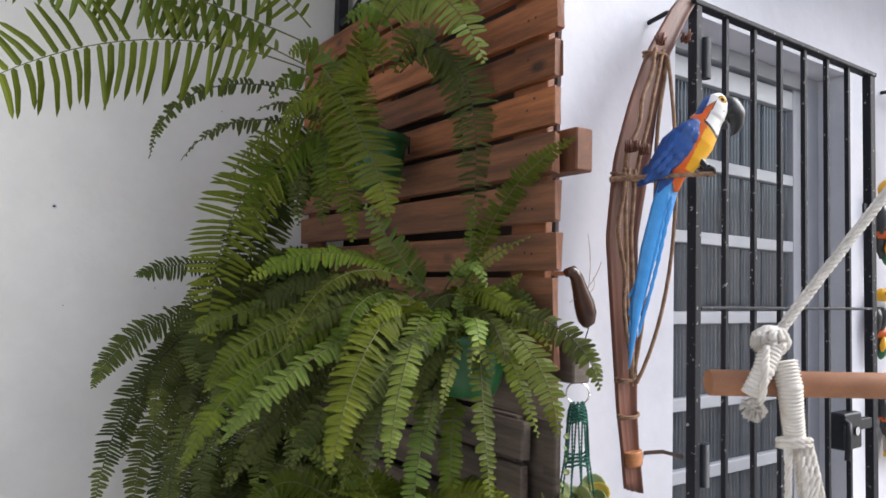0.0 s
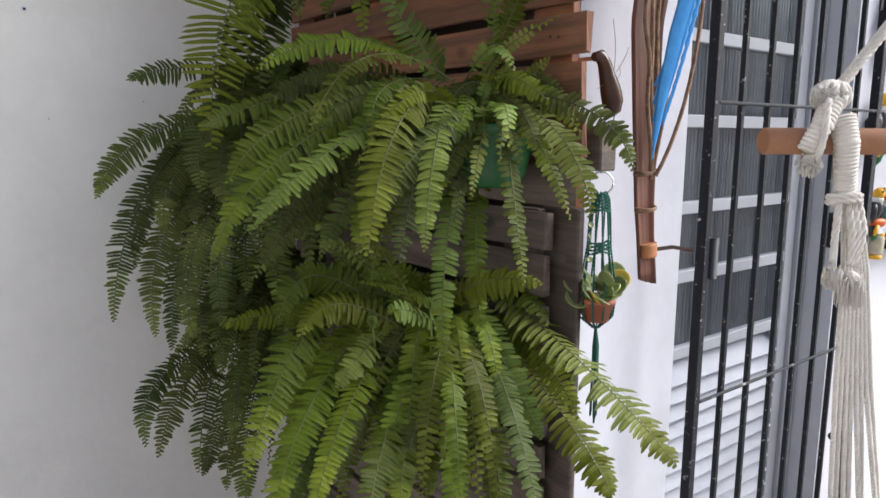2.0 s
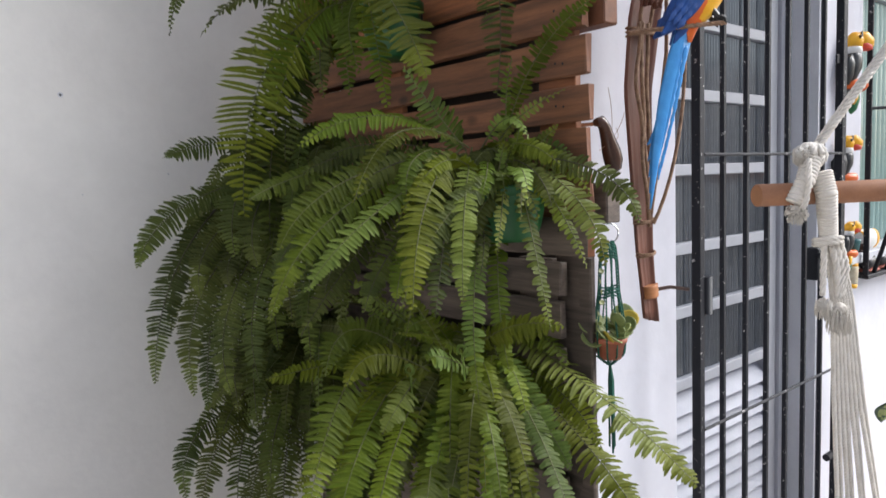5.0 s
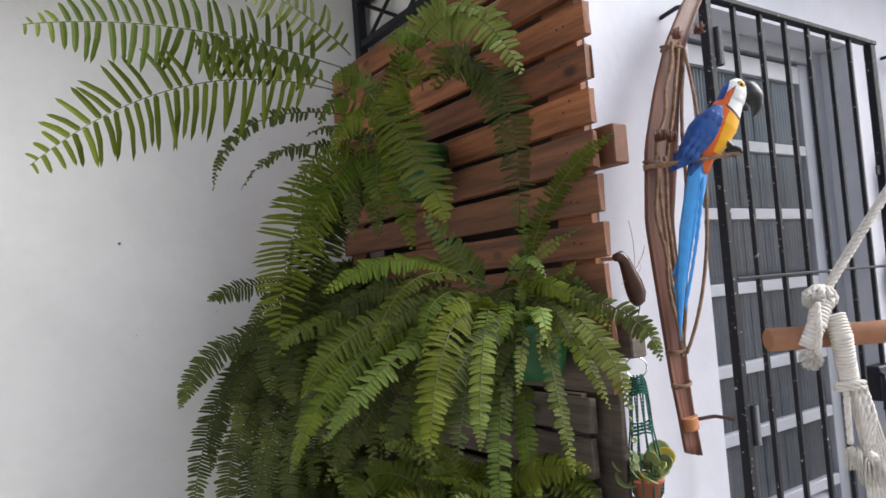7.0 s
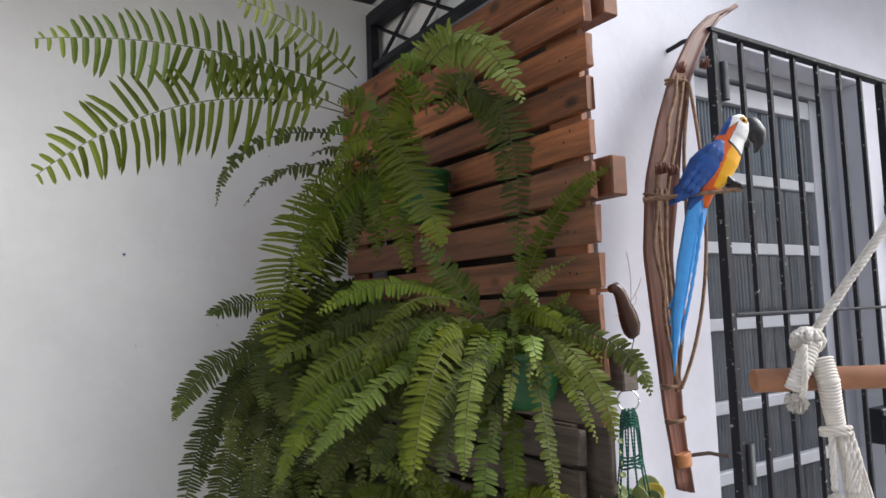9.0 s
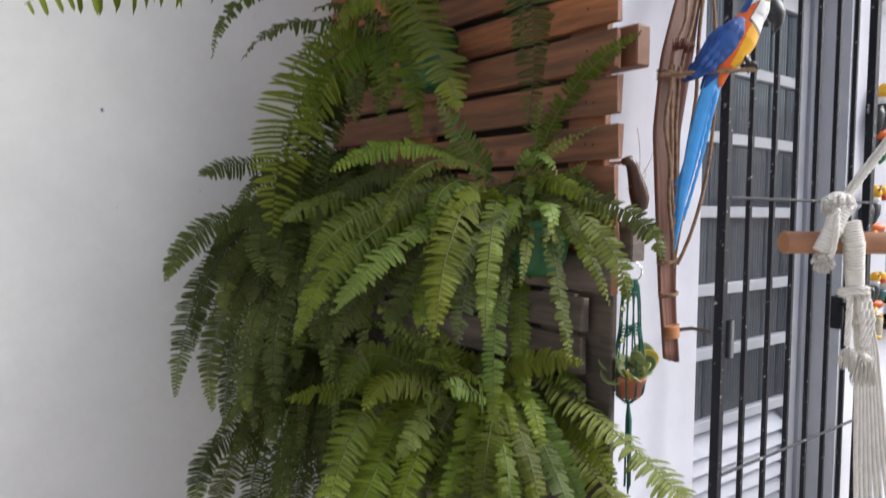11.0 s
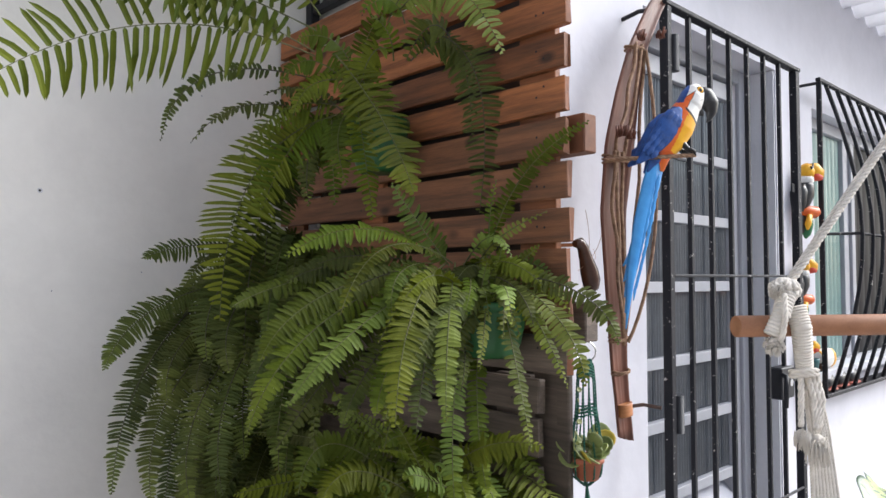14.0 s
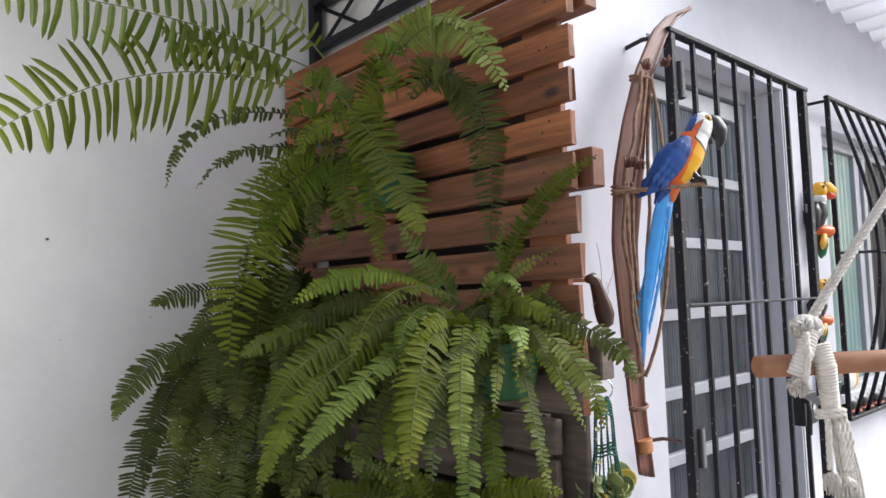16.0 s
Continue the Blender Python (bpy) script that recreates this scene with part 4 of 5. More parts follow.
sprig(fern_top, (-0.288, 0.460, 1.768), (-0.426, 0.629, 1.709), (-0.441, 0.605, 1.194), 0.079, FERN_DARK, slim=0.75, spacing=0.0135)
sprig(fern_top, (-0.294, 0.428, 1.811), (-0.424, 0.505, 1.842), (-0.479, 0.567, 1.667), 0.056, FERN, slim=0.7, spacing=0.012)
sprig(fern_top, (-0.311, 0.475, 1.767), (-0.374, 0.609, 1.711), (-0.384, 0.610, 1.428), 0.064, FERN_DARK, slim=0.75, spacing=0.012)
sprig(fern_top, (-0.318, 0.453, 1.776), (-0.364, 0.479, 1.700), (-0.348, 0.465, 1.565), 0.025, FERN_DARK)
sprig(fern_top, (-0.311, 0.425, 1.773), (-0.330, 0.400, 1.692), (-0.318, 0.398, 1.565), 0.027, FERN)
sprig(fern_top, (-0.328, 0.477, 1.880), (-0.629, 0.570, 1.930), (-0.648, 0.610, 1.704), 0.021, FERN_DARK, ragged=0.2)
sprig(fern_top, (-0.328, 0.500, 1.804), (-0.501, 0.566, 1.848), (-0.581, 0.605, 1.707), 0.031, FERN_DARK, ragged=0.15)
sprig(fern_top, (-0.263, 0.378, 1.821), (-0.388, 0.412, 1.972), (-0.424, 0.471, 1.849), 0.036, FERN, ragged=0.1)
sprig(fern_top, (-0.265, 0.376, 1.834), (-0.327, 0.350, 1.991), (-0.398, 0.442, 1.955), 0.036, FERN, ragged=0.1)
sprig(fern_top, (-0.265, 0.376, 1.834), (-0.288, 0.358, 1.969), (-0.262, 0.274, 2.012), 0.031, FERN, ragged=0.1)
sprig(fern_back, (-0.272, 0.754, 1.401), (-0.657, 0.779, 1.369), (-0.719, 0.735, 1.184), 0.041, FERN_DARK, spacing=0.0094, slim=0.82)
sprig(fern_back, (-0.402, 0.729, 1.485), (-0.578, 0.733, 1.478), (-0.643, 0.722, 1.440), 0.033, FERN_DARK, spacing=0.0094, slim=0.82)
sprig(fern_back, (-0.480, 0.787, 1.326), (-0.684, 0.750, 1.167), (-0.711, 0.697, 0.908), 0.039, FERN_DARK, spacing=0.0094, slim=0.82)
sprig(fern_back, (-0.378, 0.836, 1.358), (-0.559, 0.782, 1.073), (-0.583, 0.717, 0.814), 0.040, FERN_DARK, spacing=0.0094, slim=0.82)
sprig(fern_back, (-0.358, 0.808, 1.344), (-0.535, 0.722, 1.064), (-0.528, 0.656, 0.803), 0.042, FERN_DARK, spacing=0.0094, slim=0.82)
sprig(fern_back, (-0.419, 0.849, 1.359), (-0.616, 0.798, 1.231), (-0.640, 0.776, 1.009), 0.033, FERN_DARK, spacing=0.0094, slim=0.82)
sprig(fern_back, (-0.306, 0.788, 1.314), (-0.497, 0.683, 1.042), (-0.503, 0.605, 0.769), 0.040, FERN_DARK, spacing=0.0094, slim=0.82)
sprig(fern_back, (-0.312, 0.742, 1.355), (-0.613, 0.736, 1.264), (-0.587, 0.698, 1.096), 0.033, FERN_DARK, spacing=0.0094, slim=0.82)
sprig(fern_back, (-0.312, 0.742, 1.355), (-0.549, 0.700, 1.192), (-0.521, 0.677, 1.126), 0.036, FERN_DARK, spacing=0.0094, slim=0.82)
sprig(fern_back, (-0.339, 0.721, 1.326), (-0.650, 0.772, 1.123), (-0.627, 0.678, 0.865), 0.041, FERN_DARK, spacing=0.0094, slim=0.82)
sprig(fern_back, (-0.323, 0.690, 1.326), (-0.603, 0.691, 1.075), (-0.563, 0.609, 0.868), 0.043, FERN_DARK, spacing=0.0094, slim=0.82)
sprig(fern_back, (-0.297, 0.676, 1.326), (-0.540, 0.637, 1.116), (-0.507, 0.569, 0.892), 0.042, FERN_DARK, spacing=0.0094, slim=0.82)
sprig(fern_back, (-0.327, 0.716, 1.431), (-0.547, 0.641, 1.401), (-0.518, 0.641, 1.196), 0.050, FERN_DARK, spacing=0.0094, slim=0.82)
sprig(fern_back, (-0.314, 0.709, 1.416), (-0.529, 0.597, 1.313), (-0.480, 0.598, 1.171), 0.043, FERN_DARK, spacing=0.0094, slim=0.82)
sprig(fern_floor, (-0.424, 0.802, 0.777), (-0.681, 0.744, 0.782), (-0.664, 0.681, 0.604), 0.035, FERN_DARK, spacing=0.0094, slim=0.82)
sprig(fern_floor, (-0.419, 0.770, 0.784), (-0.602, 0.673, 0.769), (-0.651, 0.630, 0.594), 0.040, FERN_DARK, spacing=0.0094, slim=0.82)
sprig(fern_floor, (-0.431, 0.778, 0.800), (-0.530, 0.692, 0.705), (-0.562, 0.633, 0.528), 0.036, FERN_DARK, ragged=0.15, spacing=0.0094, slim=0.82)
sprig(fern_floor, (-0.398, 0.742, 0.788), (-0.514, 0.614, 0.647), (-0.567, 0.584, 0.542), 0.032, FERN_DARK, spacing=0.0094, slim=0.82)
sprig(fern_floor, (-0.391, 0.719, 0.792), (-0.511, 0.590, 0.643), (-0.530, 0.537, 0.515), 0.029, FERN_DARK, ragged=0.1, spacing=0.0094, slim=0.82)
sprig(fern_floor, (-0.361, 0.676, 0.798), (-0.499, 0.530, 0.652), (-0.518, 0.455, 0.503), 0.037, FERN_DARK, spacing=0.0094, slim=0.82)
sprig(fern_low, (-0.125, 0.130, 1.039), (-0.099, -0.194, 0.908), (-0.108, -0.348, 0.803), 0.055, FERN_LIGHT)
sprig(fern_low, (-0.141, 0.127, 0.982), (-0.120, -0.181, 0.789), (-0.139, -0.248, 0.715), 0.045, FERN)
sprig(fern_low, (-0.157, 0.154, 1.038), (-0.224, -0.073, 0.910), (-0.208, -0.145, 0.803), 0.032, FERN_LIGHT)
sprig(fern_low, (-0.166, 0.142, 0.970), (-0.260, -0.057, 0.914), (-0.276, -0.062, 0.819), 0.019, FERN_LIGHT)
sprig(fern_low, (-0.161, 0.139, 0.898), (-0.178, -0.025, 0.703), (-0.247, -0.083, 0.625), 0.032, FERN)
sprig(fern_low, (-0.242, 0.164, 0.881), (-0.348, -0.014, 0.772), (-0.379, -0.045, 0.703), 0.025, FERN)
sprig(fern_low, (-0.383, 0.288, 0.983), (-0.528, 0.313, 0.974), (-0.604, 0.317, 0.972), 0.024, FERN)
sprig(fern_low, (-0.284, 0.270, 1.082), (-0.536, 0.174, 1.008), (-0.664, 0.062, 0.781), 0.040, FERN)
sprig(fern_low, (-0.263, 0.217, 1.005), (-0.568, 0.089, 0.910), (-0.655, -0.003, 0.714), 0.037, FERN)
sprig(fern_low, (-0.248, 0.198, 0.970), (-0.529, 0.023, 0.893), (-0.601, -0.040, 0.728), 0.029, FERN)
sprig(fern_low, (-0.243, 0.184, 0.937), (-0.501, -0.066, 0.820), (-0.542, -0.099, 0.718), 0.032, FERN)
sprig(fern_low, (-0.237, 0.173, 0.914), (-0.440, -0.054, 0.823), (-0.470, -0.086, 0.718), 0.030, FERN)
sprig(fern_low, (-0.220, 0.186, 0.993), (-0.311, 0.135, 1.059), (-0.341, 0.127, 0.985), 0.024, FERN_LIGHT)
sprig(fern_low, (-0.221, 0.196, 0.942), (-0.310, 0.166, 1.066), (-0.412, 0.220, 1.130), 0.016, FERN_LIGHT, ragged=0.1)
sprig(fern_low, (-0.277, 0.239, 0.966), (-0.367, 0.231, 1.070), (-0.434, 0.253, 1.132), 0.015, FERN_LIGHT, ragged=0.1)
sprig(fern_low, (-0.137, 0.132, 0.968), (-0.093, -0.033, 0.938), (-0.108, -0.141, 0.813), 0.034, FERN)
sprig(fern_low, (-0.134, 0.156, 1.011), (-0.095, 0.061, 1.075), (-0.108, -0.059, 0.970), 0.039, FERN)
sprig(fern_low, (-0.187, 0.162, 0.945), (-0.232, 0.021, 0.857), (-0.284, -0.046, 0.719), 0.026, FERN_DARK)
sprig(fern_low, (-0.216, 0.162, 0.925), (-0.301, -0.010, 0.842), (-0.327, -0.053, 0.746), 0.026, FERN_DARK)
sprig(fern_low, (-0.257, 0.204, 0.970), (-0.446, 0.055, 0.972), (-0.495, 0.068, 0.890), 0.027, FERN_LIGHT)
sprig(fern_low, (-0.261, 0.222, 0.943), (-0.633, 0.103, 0.706), (-0.601, 0.041, 0.658), 0.032, FERN_DARK)
sprig(fern_low, (-0.297, 0.296, 1.056), (-0.430, 0.224, 0.989), (-0.443, 0.259, 1.076), 0.027, FERN)
sprig(fern_top, (-0.370, 0.411, 1.913), (-0.749, 0.450, 1.999), (-1.037, 0.462, 1.722), 0.106, FERN, slim=0.52, spacing=0.026, droop=0.16, out_to=(0.05, -1, -0.1), natural=0.0)
sprig(fern_top, (-0.375, 0.396, 1.968), (-0.761, 0.422, 2.061), (-1.045, 0.395, 1.974), 0.084, FERN, slim=0.52, spacing=0.026, droop=0.16, out_to=(0.05, -1, -0.1), natural=0.0)
sprig(fern_top, (-0.372, 0.383, 2.000), (-0.525, 0.334, 2.097), (-0.673, 0.333, 2.108), 0.061, FERN, slim=0.52, spacing=0.022, droop=0.16, out_to=(0.05, -1, -0.1), natural=0.0)
sprig(fern_top, (-0.371, 0.409, 1.922), (-0.637, 0.431, 2.009), (-0.718, 0.434, 1.996), 0.047, FERN, slim=0.52, spacing=0.024, droop=0.16, out_to=(0.05, -1, -0.1), natural=0.0)
sprig(fern_mid, (-0.242, 0.097, 1.414), (-0.417, 0.080, 1.386), (-0.461, 0.089, 1.284), 0.029, FERN)
sprig(fern_mid, (-0.250, 0.104, 1.414), (-0.426, 0.165, 1.420), (-0.513, 0.174, 1.302), 0.029, FERN_DARK)
sprig(fern_mid, (-0.268, 0.120, 1.366), (-0.435, 0.077, 1.223), (-0.448, 0.068, 1.140), 0.026, FERN)
sprig(fern_mid, (-0.233, 0.089, 1.390), (-0.256, 0.006, 1.275), (-0.295, -0.000, 1.174), 0.020, FERN_DARK)
sprig(fern_mid, (-0.273, 0.151, 1.426), (-0.398, 0.206, 1.458), (-0.471, 0.234, 1.422), 0.028, FERN_DARK)
sprig(fern_mid, (-0.278, 0.181, 1.365), (-0.448, 0.202, 1.241), (-0.592, 0.182, 1.079), 0.030, FERN_DARK)
sprig(fern_mid, (-0.297, 0.197, 1.389), (-0.552, 0.306, 1.313), (-0.594, 0.272, 1.170), 0.031, FERN_DARK)
sprig(fern_mid, (-0.182, 0.039, 1.414), (-0.149, -0.067, 1.436), (-0.117, -0.130, 1.326), 0.023, FERN)
sprig(fern_mid, (-0.167, 0.037, 1.427), (-0.117, -0.023, 1.438), (-0.108, -0.076, 1.404), 0.017, FERN_LIGHT)
sprig(fern_low, (-0.320, 0.161, 1.041), (-0.469, 0.164, 1.152), (-0.466, 0.173, 1.169), 0.018, FERN_LIGHT, ragged=0.1)
sprig(fern_low, (-0.294, 0.084, 0.962), (-0.385, 0.084, 1.138), (-0.437, 0.120, 1.184), 0.017, FERN, ragged=0.1)
sprig(fern_low, (-0.260, 0.054, 0.962), (-0.404, 0.021, 1.048), (-0.402, 0.035, 1.020), 0.022, FERN_LIGHT)
sprig(fern_low, (-0.342, 0.133, 0.982), (-0.496, 0.213, 1.155), (-0.557, 0.160, 0.996), 0.034, FERN)
sprig(fern_low, (-0.328, 0.114, 0.962), (-0.478, 0.142, 1.079), (-0.536, 0.117, 0.982), 0.034, FERN)
sprig(fern_low, (-0.292, 0.087, 0.972), (-0.248, -0.001, 1.099), (-0.194, -0.123, 1.074), 0.034, FERN)
sprig(fern_low, (-0.234, 0.219, 0.988), (-0.483, 0.184, 0.965), (-0.562, 0.117, 0.826), 0.033, FERN)
sprig(fern_low, (-0.231, 0.203, 0.943), (-0.454, 0.071, 0.887), (-0.526, 0.015, 0.751), 0.029, FERN_DARK)
sprig(fern_low, (-0.238, 0.192, 0.897), (-0.346, 0.062, 0.852), (-0.449, 0.034, 0.765), 0.028, FERN)
sprig(fern_low, (-0.205, 0.178, 0.920), (-0.324, 0.075, 0.825), (-0.387, 0.003, 0.728), 0.029, FERN_DARK)
sprig(fern_low, (-0.188, 0.181, 0.965), (-0.179, 0.044, 0.942), (-0.175, -0.040, 0.835), 0.029, FERN)
sprig(fern_low, (-0.189, 0.201, 0.986), (-0.174, 0.181, 0.982), (-0.122, -0.027, 0.842), 0.030, FERN_DARK)
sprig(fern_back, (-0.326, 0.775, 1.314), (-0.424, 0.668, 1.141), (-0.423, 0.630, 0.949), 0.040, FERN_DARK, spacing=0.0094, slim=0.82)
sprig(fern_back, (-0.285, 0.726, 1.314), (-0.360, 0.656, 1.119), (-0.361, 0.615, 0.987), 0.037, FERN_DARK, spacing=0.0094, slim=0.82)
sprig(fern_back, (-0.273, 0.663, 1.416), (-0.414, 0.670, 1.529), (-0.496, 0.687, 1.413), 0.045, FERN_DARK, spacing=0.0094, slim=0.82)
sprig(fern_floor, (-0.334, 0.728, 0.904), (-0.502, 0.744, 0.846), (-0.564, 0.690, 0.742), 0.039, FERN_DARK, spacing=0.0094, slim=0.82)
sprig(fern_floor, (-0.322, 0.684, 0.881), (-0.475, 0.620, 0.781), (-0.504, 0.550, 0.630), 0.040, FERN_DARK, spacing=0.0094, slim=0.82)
sprig(fern_top, (-0.302, 0.440, 1.784), (-0.379, 0.501, 1.774), (-0.433, 0.563, 1.522), 0.065, FERN, slim=0.75, spacing=0.0125)
sprig(fern_top, (-0.324, 0.385, 1.851), (-0.347, 0.271, 1.912), (-0.292, 0.230, 1.700), 0.052, FERN)
sprig(fern_top, (-0.281, 0.399, 1.794), (-0.352, 0.380, 1.731), (-0.322, 0.346, 1.608), 0.032, FERN)
sprig(fern_top, (-0.266, 0.267, 1.917), (-0.345, 0.263, 1.930), (-0.332, 0.312, 1.693), 0.039, FERN, ragged=0.05)
sprig(fern_top, (-0.251, 0.265, 1.893), (-0.281, 0.229, 1.956), (-0.328, 0.249, 1.974), 0.027, FERN, ragged=0.1)
sprig(fern_top, (-0.281, 0.355, 1.853), (-0.394, 0.422, 1.885), (-0.400, 0.456, 1.770), 0.033, FERN, ragged=0.1)
sprig(fern_top, (-0.281, 0.423, 1.798), (-0.357, 0.484, 1.886), (-0.436, 0.529, 1.831), 0.028, FERN_DARK, ragged=0.1)
sprig(fern_back, (-0.299, 0.677, 1.446), (-0.412, 0.665, 1.439), (-0.432, 0.626, 1.219), 0.048, FERN_DARK, spacing=0.0094, slim=0.82)
sprig(fern_back, (-0.272, 0.663, 1.386), (-0.418, 0.602, 1.279), (-0.424, 0.546, 1.039), 0.044, FERN_DARK, spacing=0.0094, slim=0.82)
sprig(fern_back, (-0.272, 0.603, 1.328), (-0.406, 0.520, 1.147), (-0.418, 0.472, 0.948), 0.040, FERN_DARK, spacing=0.0094, slim=0.82)

# ---- swing of white cotton rope ----
SW, SD, SN = Vector((-0.2155, -0.487, 1.321)), Vector((0.84, -0.54, 0)).normalized(), Vector((-0.54, -0.84, 0)).normalized()


def on_swing(u, v, w=0.0):
    """A place by the bar: u along it from its end, v above its axis, w before it."""
    return SW + SD * u + SN * w + Vector((0, 0, v))


def sleeve(points, r, parent, name, turns):
    """A lashing: close turns of cord wound round a core."""
    pts = [Vector(p) for p in points]
    n = turns * 8
    line, rad = [], []
    for i in range(n + 1):
        s = i / n * (len(pts) - 1)
        k = min(int(s), len(pts) - 2)
        line.append(pts[k].lerp(pts[k + 1], s - k))
        rad.append(r * (1 - 0.22 * i / n) * (0.90 + 0.13 * abs(math.sin(math.pi * i / 8))))
    return part(name, finish(tube(line, rad, 14)), COTTON, parent)


def tuft(at, r, seed, parent, down=0.03):
    """Frayed rope end: a knot with many loose threads."""
    rnd = random.Random(seed)
    bm = bmesh.new()
    b2 = bmesh.new()
    bmesh.ops.create_icosphere(b2, subdivisions=2, radius=r * 0.7)
    for v in b2.verts:
        v.co = Vector(at) + v.co * rnd.uniform(0.85, 1.12)
    merge(bm, b2)
    for k in range(150):
        d = Vector((rnd.gauss(0, 1), rnd.gauss(0, 1), rnd.gauss(-0.6, 0.7))).normalized()
        p = Vector(at) + d * r * 0.6
        tube([p, p + d * r * 0.45, p + d * r * 0.6 + Vector((0, 0, -down * rnd.uniform(0.2, 0.9)))], 0.0008, 3, bm)
    return part("frayed_end", finish(bm), COTTON, parent)


swing = thing("rope_swing", (0.3, -0.7, 0.1), "hanging perch of white macrame rope and a wooden bar", "swing")
part("wooden_bar", finish(tube([on_swing(u, 0) for u in (0.020, 0.0215, 0.95)], [0.0150, 0.0166, 0.0166], 20)), DOWEL, swing)
for w in (-0.0052, 0.0052):
    rope([on_swing(0.10, 0.05, w), on_swing(0.165, 0.135, w), on_swing(0.98, 1.165, w)], 0.0050, swing, "hanging_rope", COTTON, strands=3, pitch=0.026)
sleeve([on_swing(0.093, 0.05, 0.02), on_swing(0.078, 0.02, 0.028), on_swing(0.062, -0.012, 0.024)], 0.0145, swing, "lashing", 13)
sleeve([on_swing(0.108, 0.03, 0.018), on_swing(0.112, 0.0, 0.026), on_swing(0.117, -0.035, 0.022), on_swing(0.124, -0.066, 0.016)], 0.0160, swing, "lashing", 22)
for k in range(5):
    a = k * 1.9
    ring = [on_swing(0.095 + 0.019 * math.cos(t) * math.cos(a) , 0.055 + 0.015 * math.sin(t), 0.012 + 0.02 * math.cos(t) * math.sin(a)) for t in [2 * math.pi * q / 14 for q in range(15)]]
    rope(ring, 0.0055, swing, "knot", COTTON)
tuft(on_swing(0.078, 0.060, 0.02), 0.010, 1, swing, 0.012)
tuft(on_swing(0.066, -0.024, 0.026), 0.0135, 2, swing, 0.006)
rope([on_swing(0.078, 0.05, 0.035), on_swing(0.072, 0.02, 0.044), on_swing(0.070, -0.01, 0.042), on_swing(0.068, -0.02, 0.036)], 0.0045, swing, "cord", COTTON)
for k in range(2):
    ring = [on_swing(0.124 + 0.0185 * math.cos(t), -0.068 - 0.006 * k + 0.003 * math.sin(t), 0.014 + 0.016 * math.sin(t)) for t in [2 * math.pi * q / 16 for q in range(17)]]
    rope(ring, 0.0045, swing, "knot", COTTON)
rope([on_swing(0.114, -0.07, 0.02), on_swing(0.112, -0.10, 0.022), on_swing(0.113, -0.15, 0.02)], 0.0048, swing, "cord", COTTON)
tuft(on_swing(0.114, -0.16, 0.02), 0.010, 3, swing, 0.02)
for u0, u1 in ((0.126, 0.136), (0.134, 0.138), (0.141, 0.140)):
    rope([on_swing(u0, -0.07, 0.016), on_swing(u0 + 0.006, -0.11, 0.024), on_swing(u1, -0.155, 0.022)], 0.0052, swing, "cord", COTTON)
tuft(on_swing(0.139, -0.172, 0.02), 0.015, 4, swing, 0.03)
rnd = random.Random(9)
for k in range(8):
    u0, u1 = 0.128 + 0.003 * k, 0.172 + 0.013 * k + rnd.uniform(-0.006, 0.006)
    rope([on_swing(u0, -0.08, 0.008), on_swing(u0 + 0.010 + 0.0015 * k, -0.16, 0.006), on_swing(u0 + 0.02 + 0.004 * k, -0.32, 0.0), on_swing(u1, -0.70, rnd.uniform(-0.02, 0.02)), on_swing(u1 + 0.01, -1.30, rnd.uniform(-0.02, 0.02))], 0.0036, swing, "long_cord", COTTON, pitch=0.016)


# ---- small pot in a green cord hanger ----
HX, HY, HZ = -0.004, -0.084, 0.02
hanger = thing("hanging_planter", (HX, HY, 0.77), "small succulent pot in a green macrame hanger below the pallet", "planter")
for s in (-1, 1):
    part("cord", tube([(HX + 0.003 * s, HY + 0.01, 1.268 + HZ), (HX + 0.002 * s, HY, 1.236 + HZ)], 0.0013, 5), CORD, hanger)
part("ring", finish(tube([(HX + 0.0158 * math.cos(a), HY - 0.0145 * math.cos(a), 1.217 + HZ + 0.0215 * math.sin(a)) for a in [2 * math.pi * k / 28 for k in range(29)]], 0.0018, 6)), CHROME, hanger)
for k in range(10):
    a = 2 * math.pi * k / 10 + 0.2
    top, mid, low = 0.018, 0.025, 0.041
    p = [Vector((HX + r * math.cos(a + t), HY + r * 0.8 * math.sin(a + t), z + HZ)) for r, z, t in ((0.012, 1.200, 0), (top, 1.188, 0.1), (0.022, 1.15, 0.2), (mid, 1.095, 0.3), (0.031, 1.06, 0.35), (low, 1.0, 0.4), (0.036, 0.958, 0.4), (0.006, 0.935, 0.4))]
    rope(p, 0.0021, hanger, "cord", CORD, strands=2)
for z, r in ((1.200, 0.0145), (1.194, 0.0165), (1.188, 0.0185), (1.182, 0.0195), (1.176, 0.0205), (1.170, 0.0215), (1.104, 0.0245), (1.097, 0.025), (1.090, 0.026)):
    ring = [(HX + r * math.cos(a), HY + r * 0.8 * math.sin(a), z + HZ - 0.007 * abs(math.sin(a * 1.5))) for a in [2 * math.pi * q / 16 for q in range(17)]]
    rope(ring, 0.0024, hanger, "knot", CORD, strands=2)
rnd = random.Random(3)
for k in range(7):
    x, y = HX + rnd.uniform(-0.007, 0.007), HY + rnd.uniform(-0.007, 0.007)
    part("tassel", tube([(HX, HY, 0.938 + HZ), (x, y, 0.90 + HZ), (x + rnd.uniform(-0.004, 0.004), y, 0.75 + HZ + rnd.uniform(-0.02, 0.02))], 0.0022, 5), CORD, hanger)
part("pot", lathe([(0, 0.0), (0.025, 0.0), (0.034, 0.036), (0.037, 0.036), (0.037, 0.047), (0.033, 0.047), (0.032, 0.038), (0, 0.04)], (HX, HY, 0.950 + HZ), 28), POT_CLAY, hanger, "small terracotta pot")


